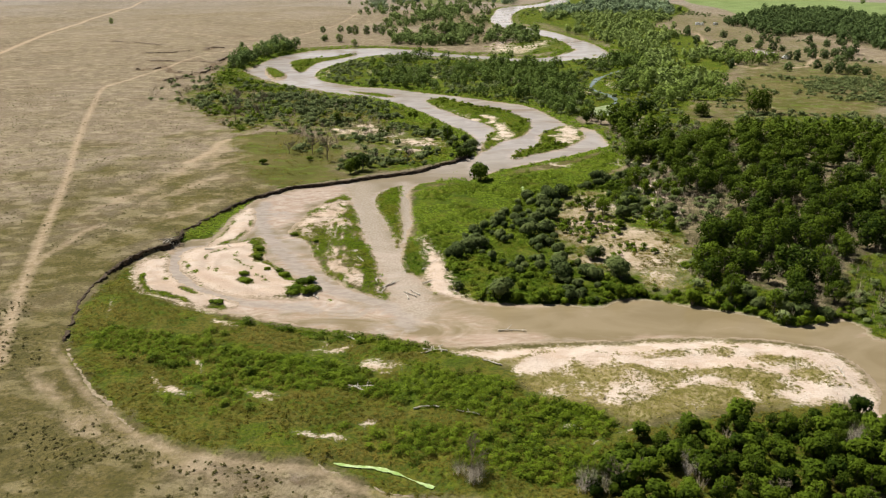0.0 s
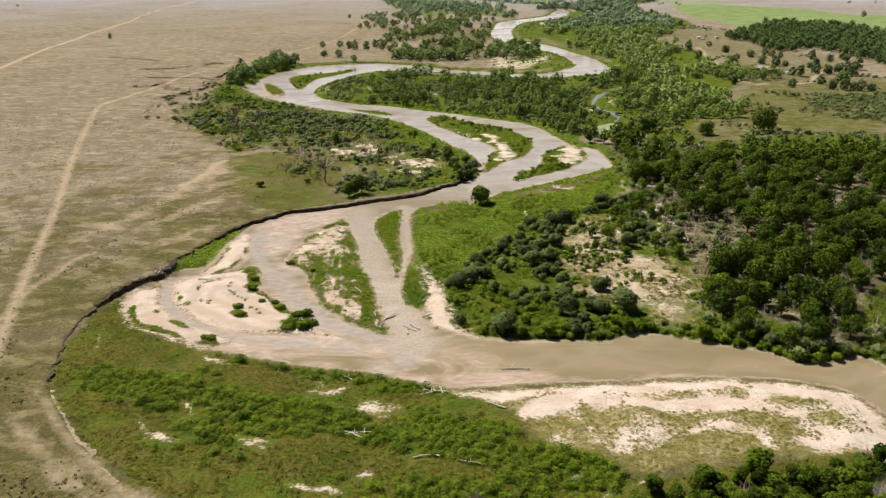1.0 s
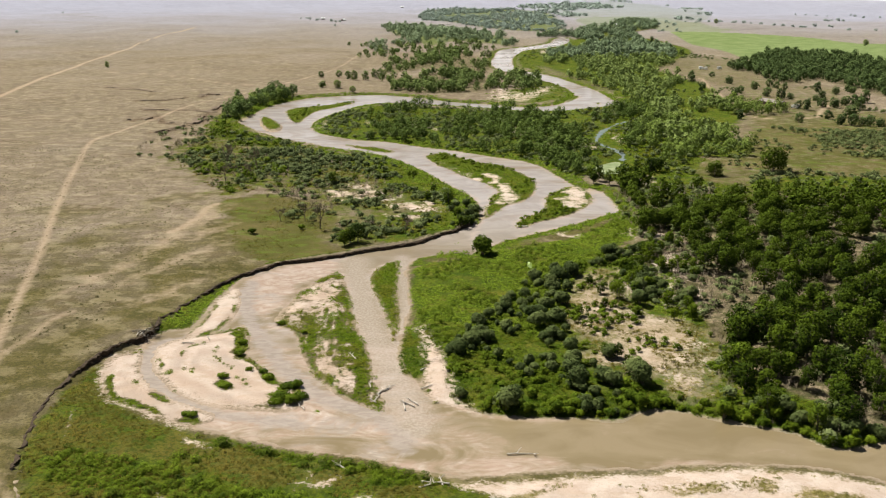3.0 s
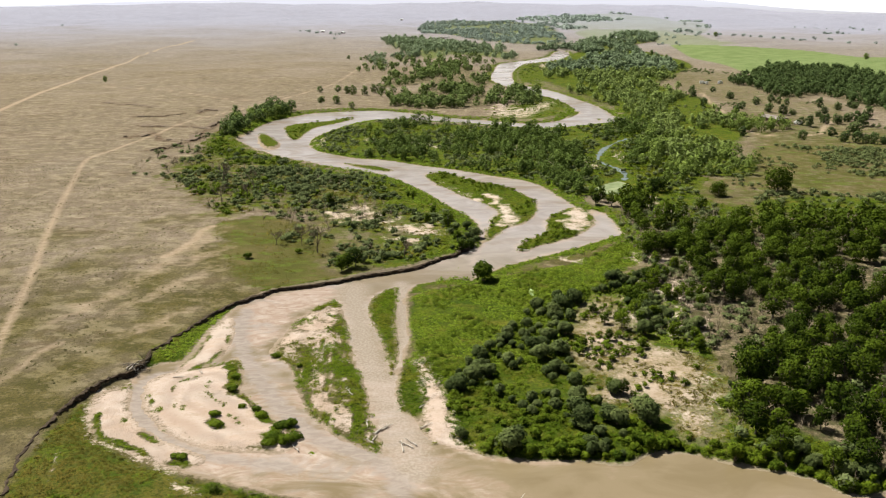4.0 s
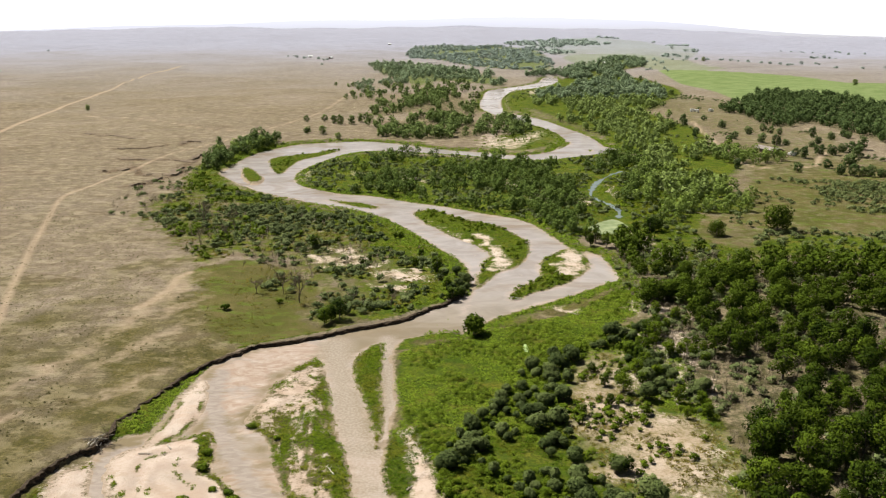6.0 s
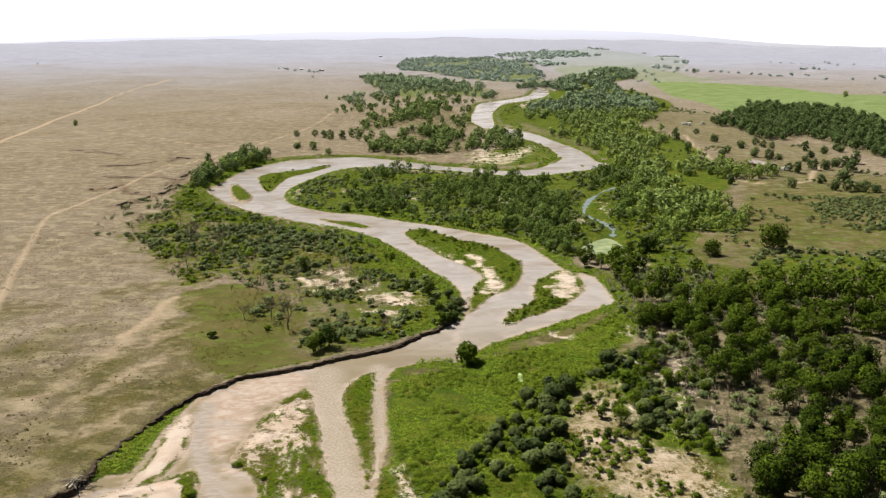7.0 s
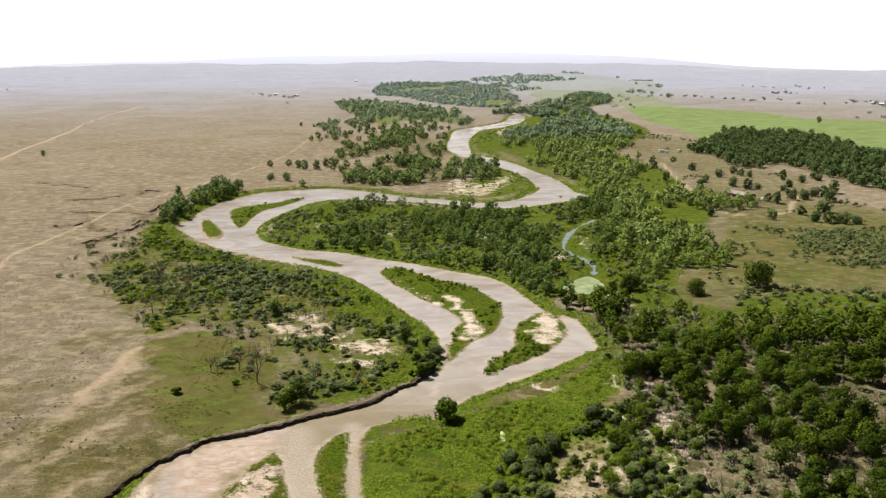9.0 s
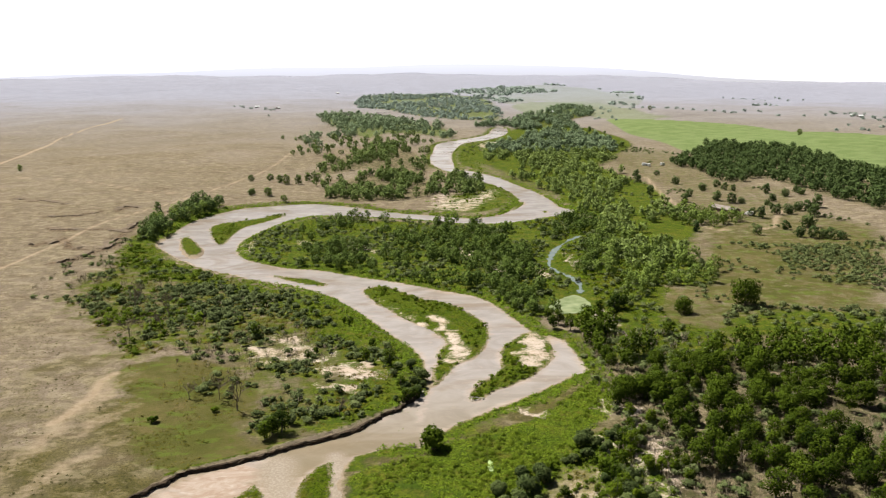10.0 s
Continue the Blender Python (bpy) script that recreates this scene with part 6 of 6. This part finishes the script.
plant_things("cottonwood_tree", COTTONWOODS, placed(clumps(scatter(YOUNG_GROVE, 4.8, 992), 9, -0.1, 993), 994, 0.35, 0.7), MAT_WILLOW, MAT_BARK, ["young light green cottonwood tree on sandy ground"], "tree", "young trees on sand", 995)
TWIGS = [twig_shape(2.2, 3.5, 190, 34), twig_shape(1.5, 3.0, 191, 28), twig_shape(3.2, 3.2, 192, 38)]
twig_p = np.vstack([clumps(clear(scatter(BIG_WOOD, 3.0, 193), 2.0), 16, -0.4, 194), clumps(clear(scatter(FRONT_WOOD, 4.0, 195), 2.0), 10, 0.3, 196),
                    clumps(clear(scatter(BRUSH_LEFT, 4.5, 197), 8.0), 22, 0.7, 198), clumps(scatter(DEAD_BRUSH, 3.6, 954), 9, 0.5, 955), clumps(scatter(BRUSH_EDGE, 3.2, 967), 10, 0.75, 968)])
mass("dry_brush", TWIGS, placed(twig_p, 199, 0.5, 1.1), MAT_GREYWOOD, "bare grey-brown brush between the trees", "brush", 200)
MOUNDS = [tuft_shape(1.1, 2.0, 210, 135, 0.2, 0.25, 0.55), tuft_shape(0.8, 2.4, 211, 135, 0.2, 0.25, 0.55), tuft_shape(1.5, 2.2, 212, 150, 0.2, 0.25, 0.55)]
bar_w = lush_points(LUSH_BAR, 1.35, 213)
bar_w = bar_w[((band_distance(bar_w) < 0) | (relief(bar_w[:, 0], bar_w[:, 1], 5, 214) > 1.2)) & (distance(EAST_OF_BLUFF, bar_w[:, 0], bar_w[:, 1], False, 40.0) > 6)]
nor_w = clumps(lush_points(LUSH_NORTH, 1.9, 215), 9, 0.2, 216)
edge_w = lush_points(SHRUB_NORTH, 2.0, 217)
edge_w = clumps(edge_w, 8, 0.1, 218)
dark_w = lush_points(LUSH_BAR, 2.6, 1039)
dark_w = clumps(dark_w[(band_distance(dark_w) < 1.5) & (distance(EAST_OF_BLUFF, dark_w[:, 0], dark_w[:, 1], False, 40.0) > 5)], 6, 0.35, 1040)
mass("dark_willows", MOUNDS, placed(dark_w, 1041, 0.8, 1.5), MAT_COTTONWOOD, "dark green willow clumps standing out of the point bar", "thicket", 1042)
snag_p = np.repeat(np.array([(3.5, 101.8), (19.7, 99.2), (35.9, 102.2), (63.2, 110.0)]), 4, 0) + np.random.RandomState(1043).normal(size=(16, 2)) * 1.1
FINE_TWIGS = [twig_shape(2.6, 4.4, 1046, 230, 0.012), twig_shape(3.2, 4.0, 1047, 230, 0.012)]
mass("bare_brush", FINE_TWIGS, placed(snag_p, 1044, 0.8, 1.2), MAT_DEADTWIG, "pale grey bare brush on the near bank", "brush", 1045)
mass("willow_thicket", MOUNDS, placed(np.vstack([bar_w, nor_w, edge_w, clear(hedge_p + (0.4, 0.9), 0.4)]), 219, 0.6, 1.2), MAT_WILLOW, "dense knee-high green willow thicket on the river flats", "thicket", 220)


# ---- pools, driftwood, farm ----
def pool(name, outline, z, material, label, kind="structure"):
    line = curve(outline)
    mid = line.mean(0)
    line = mid + (line - mid) * (0.80 + 0.12 * relief(line[:, 0], line[:, 1], 9, 21))[:, None]
    verts = [(mid[0], mid[1], z)] + [(p[0], p[1], z) for p in line]
    n = len(line)
    faces = [(0, 1 + i, 1 + (i + 1) % n) for i in range(n)]
    return tagged(link(name, verts, faces, material), label, "pond", kind=kind)


def ribbon(name, points, wide, z, material, label):
    line = curve(points, False, 8)
    r = np.random.RandomState(9)
    t = np.gradient(line, axis=0)
    t /= np.linalg.norm(t, axis=1)[:, None]
    side = np.stack([-t[:, 1], t[:, 0]], 1) * (wide * (0.62 + 0.45 * relief(line[:, 0], line[:, 1], 3, 22))[:, None].clip(0.12, 1.2))
    rise = height(line[:, 0], line[:, 1]) + 0.35 if z is None else np.full(len(line), z)
    verts = [(p[0], p[1], q) for a, b, q in zip(line - side, line + side, rise) for p in (a, b)]
    faces = [(2 * i, 2 * i + 1, 2 * i + 3, 2 * i + 2) for i in range(len(line) - 1)]
    return tagged(link(name, verts, faces, material), label, "stream", kind="structure")


pool("pond", POND, 0.62, MAT_ALGAE, "still pond covered with pale green duckweed")
pool("pond", ALGAE_PATCH, 0.62, MAT_SCUM, "small bright green algae pool in the grass")
ribbon("stream", STREAM, 2.0, 0.6, MAT_POND, "narrow blue-grey side stream through green brush")
ribbon("stream", ALGAE_RIBBON, 0.5, 0.62, MAT_SCUM, "ribbon of pale green algae water under the bank")

for points in (FAR_WATER_A, FAR_WATER_B, FAR_WATER_C, FAR_WATER_D):
    ribbon("stream", points, 14.0, None, MAT_WATER, "distant pale bend of the river")


def driftwood(x, y, length, turn, seed, limbs=3, material=MAT_DEADWOOD, label="bleached driftwood log lying on the river bank"):
    r = np.random.RandomState(seed)
    verts, faces = [], []
    pts = [(length * (t - 0.5), r.uniform(-0.1, 0.1) * length * 0.4, 0.18 + r.uniform(0, 0.12)) for t in (0, 0.3, 0.6, 1)]
    tube(verts, faces, pts, [0.16, 0.14, 0.10, 0.05], 6)
    log = link("driftwood_log", verts, faces, material)
    for k in range(limbs):
        verts, faces = [], []
        p = Vector(pts[1]).lerp(Vector(pts[3]), r.uniform(0, 0.9))
        d = Vector((r.uniform(-0.3, 0.9), r.choice((-1, 1)) * r.uniform(0.5, 1), r.uniform(0.1, 0.5))) * length * r.uniform(0.15, 0.3)
        tube(verts, faces, [p, p + d * 0.5 + Vector((0, 0, 0.05)), p + d], [0.1, 0.07, 0.03], 5)
        link("branch", verts, faces, material, log)
    log.matrix_basis = pose(x, y, max(0.0, float(height([x], [y])[0])), 0, 0, turn)
    return tagged(log, label, "driftwood", "driftwood logs")


r_log = np.random.RandomState(7)
for k, (x, y) in enumerate(LOGS):
    driftwood(x, y, r_log.uniform(3.5, 6), r_log.uniform(0, 180), 200 + k)
    if k in (0, 1, 6, 8, 10):
        driftwood(x + 1.0, y + 0.8, r_log.uniform(2.5, 4.5), r_log.uniform(0, 180), 230 + k, 2)
        driftwood(x - 0.8, y - 0.6, r_log.uniform(2.5, 4.5), r_log.uniform(0, 180), 260 + k, 2)


for k in range(6):
    driftwood(-75.5 + 0.9 * math.cos(k), 207.5 + 1.2 * math.sin(2.1 * k), r_log.uniform(4.0, 6.5), 60 * k, 290 + k, 6, MAT_BARK, "dark tangle of roots and snags at the bank's foot")
for k, (x, y) in enumerate(((-17.2, 174.5), (-16.4, 176), (-18.5, 182), (-64, 203), (-60, 206), (-31.5, 172), (-24, 196), (-7.5, 189), (-6.4, 181), (22.5, 307), (20.8, 306.6), (23.4, 305.8))):
    driftwood(x, y, r_log.uniform(2.0, 4.0), r_log.uniform(0, 180), 310 + k, 2)


def box(low, high):
    (x0, y0, z0), (x1, y1, z1) = low, high
    v = [(x0, y0, z0), (x1, y0, z0), (x1, y1, z0), (x0, y1, z0), (x0, y0, z1), (x1, y0, z1), (x1, y1, z1), (x0, y1, z1)]
    return v, [(0, 3, 2, 1), (4, 5, 6, 7), (0, 1, 5, 4), (1, 2, 6, 5), (2, 3, 7, 6), (3, 0, 4, 7)]


def gabled(name, m, length, wide, eave, ridge, roof_mat, wall_mat, label, category):
    base = new(name)
    a, b = length / 2, wide / 2
    v = [(-a, -b, -0.5), (a, -b, -0.5), (a, b, -0.5), (-a, b, -0.5), (-a, -b, eave), (a, -b, eave), (a, b, eave), (-a, b, eave), (-a, 0, ridge), (a, 0, ridge)]
    f = [(0, 1, 5, 4), (2, 3, 7, 6), (1, 2, 6, 9, 5), (3, 0, 4, 8, 7)]
    link("wall", v, f, wall_mat, base)
    c, d = a + 0.5, b + 0.5
    drop = eave - 0.5 * (ridge - eave) / b
    for s in (-1, 1):
        v = [(-c, s * d, drop), (c, s * d, drop), (c, 0, ridge), (-c, 0, ridge)]
        v += [(x, y, z + 0.12) for x, y, z in v]
        link("roof", v, [(0, 1, 2, 3), (4, 5, 6, 7), (0, 1, 5, 4), (1, 2, 6, 5), (2, 3, 7, 6), (3, 0, 4, 7)], roof_mat, base)
    link("door", *box((-0.8, -b - 0.05, 0), (0.8, -b + 0.02, min(2.1, eave - 0.3))), MAT_DARK, base)
    base.matrix_basis = m
    return tagged(base, label, category)


(sx, sy), (ex, ey) = SHED
mx, my = (sx + ex) / 2, (sy + ey) / 2
gabled("livestock_shed", pose(mx, my, float(height([mx], [my])[0]), 0, 0, -68), 20, 7, 2.6, 4.0, MAT_TIN, MAT_PLANK, "long low livestock shed with a weathered tin roof", "shed")
for k, (x, y, turn) in enumerate(((-319, 2060, 10), (-267, 2024, 60), (-173, 2638, 0), (309, 1754, 30), (810, 1532, 5), (807, 1552, 80))):
    gabled("farm_house", pose(x, y, float(height([x], [y])[0]), 0, 0, turn), 9, 6, 2.6, 4.2, MAT_WHITE, MAT_TIN, "small white-roofed farm building far off", "house")


def truck(x, y, turn):
    base = new("pickup_truck")
    link("cargo_box", *box((-2.6, -1.0, 0.6), (0.9, 1.0, 2.7)), MAT_WHITE, base)
    link("cab", *box((1.0, -0.95, 0.6), (2.7, 0.95, 2.0)), MAT_WHITE, base)
    link("windscreen", *box((2.68, -0.8, 1.25), (2.74, 0.8, 1.9)), MAT_DARK, base)
    for wx in (-1.8, 1.9):
        for wy in (-0.95, 0.95):
            verts, faces = [], []
            tube(verts, faces, [(wx, wy - 0.12, 0.4), (wx, wy + 0.12, 0.4)], [0.4, 0.4], 12)
            link("wheel", verts, faces, MAT_DARK, base)
    base.matrix_basis = pose(x, y, float(height([x], [y])[0]), 0, 0, turn)
    return tagged(base, "white box truck parked on the bare farmyard", "truck", "parked trucks")


for k, (x, y) in enumerate(CARS + [(226, 598)]):
    truck(x, y, (10, 80, 35, 120, 60, 30)[k])
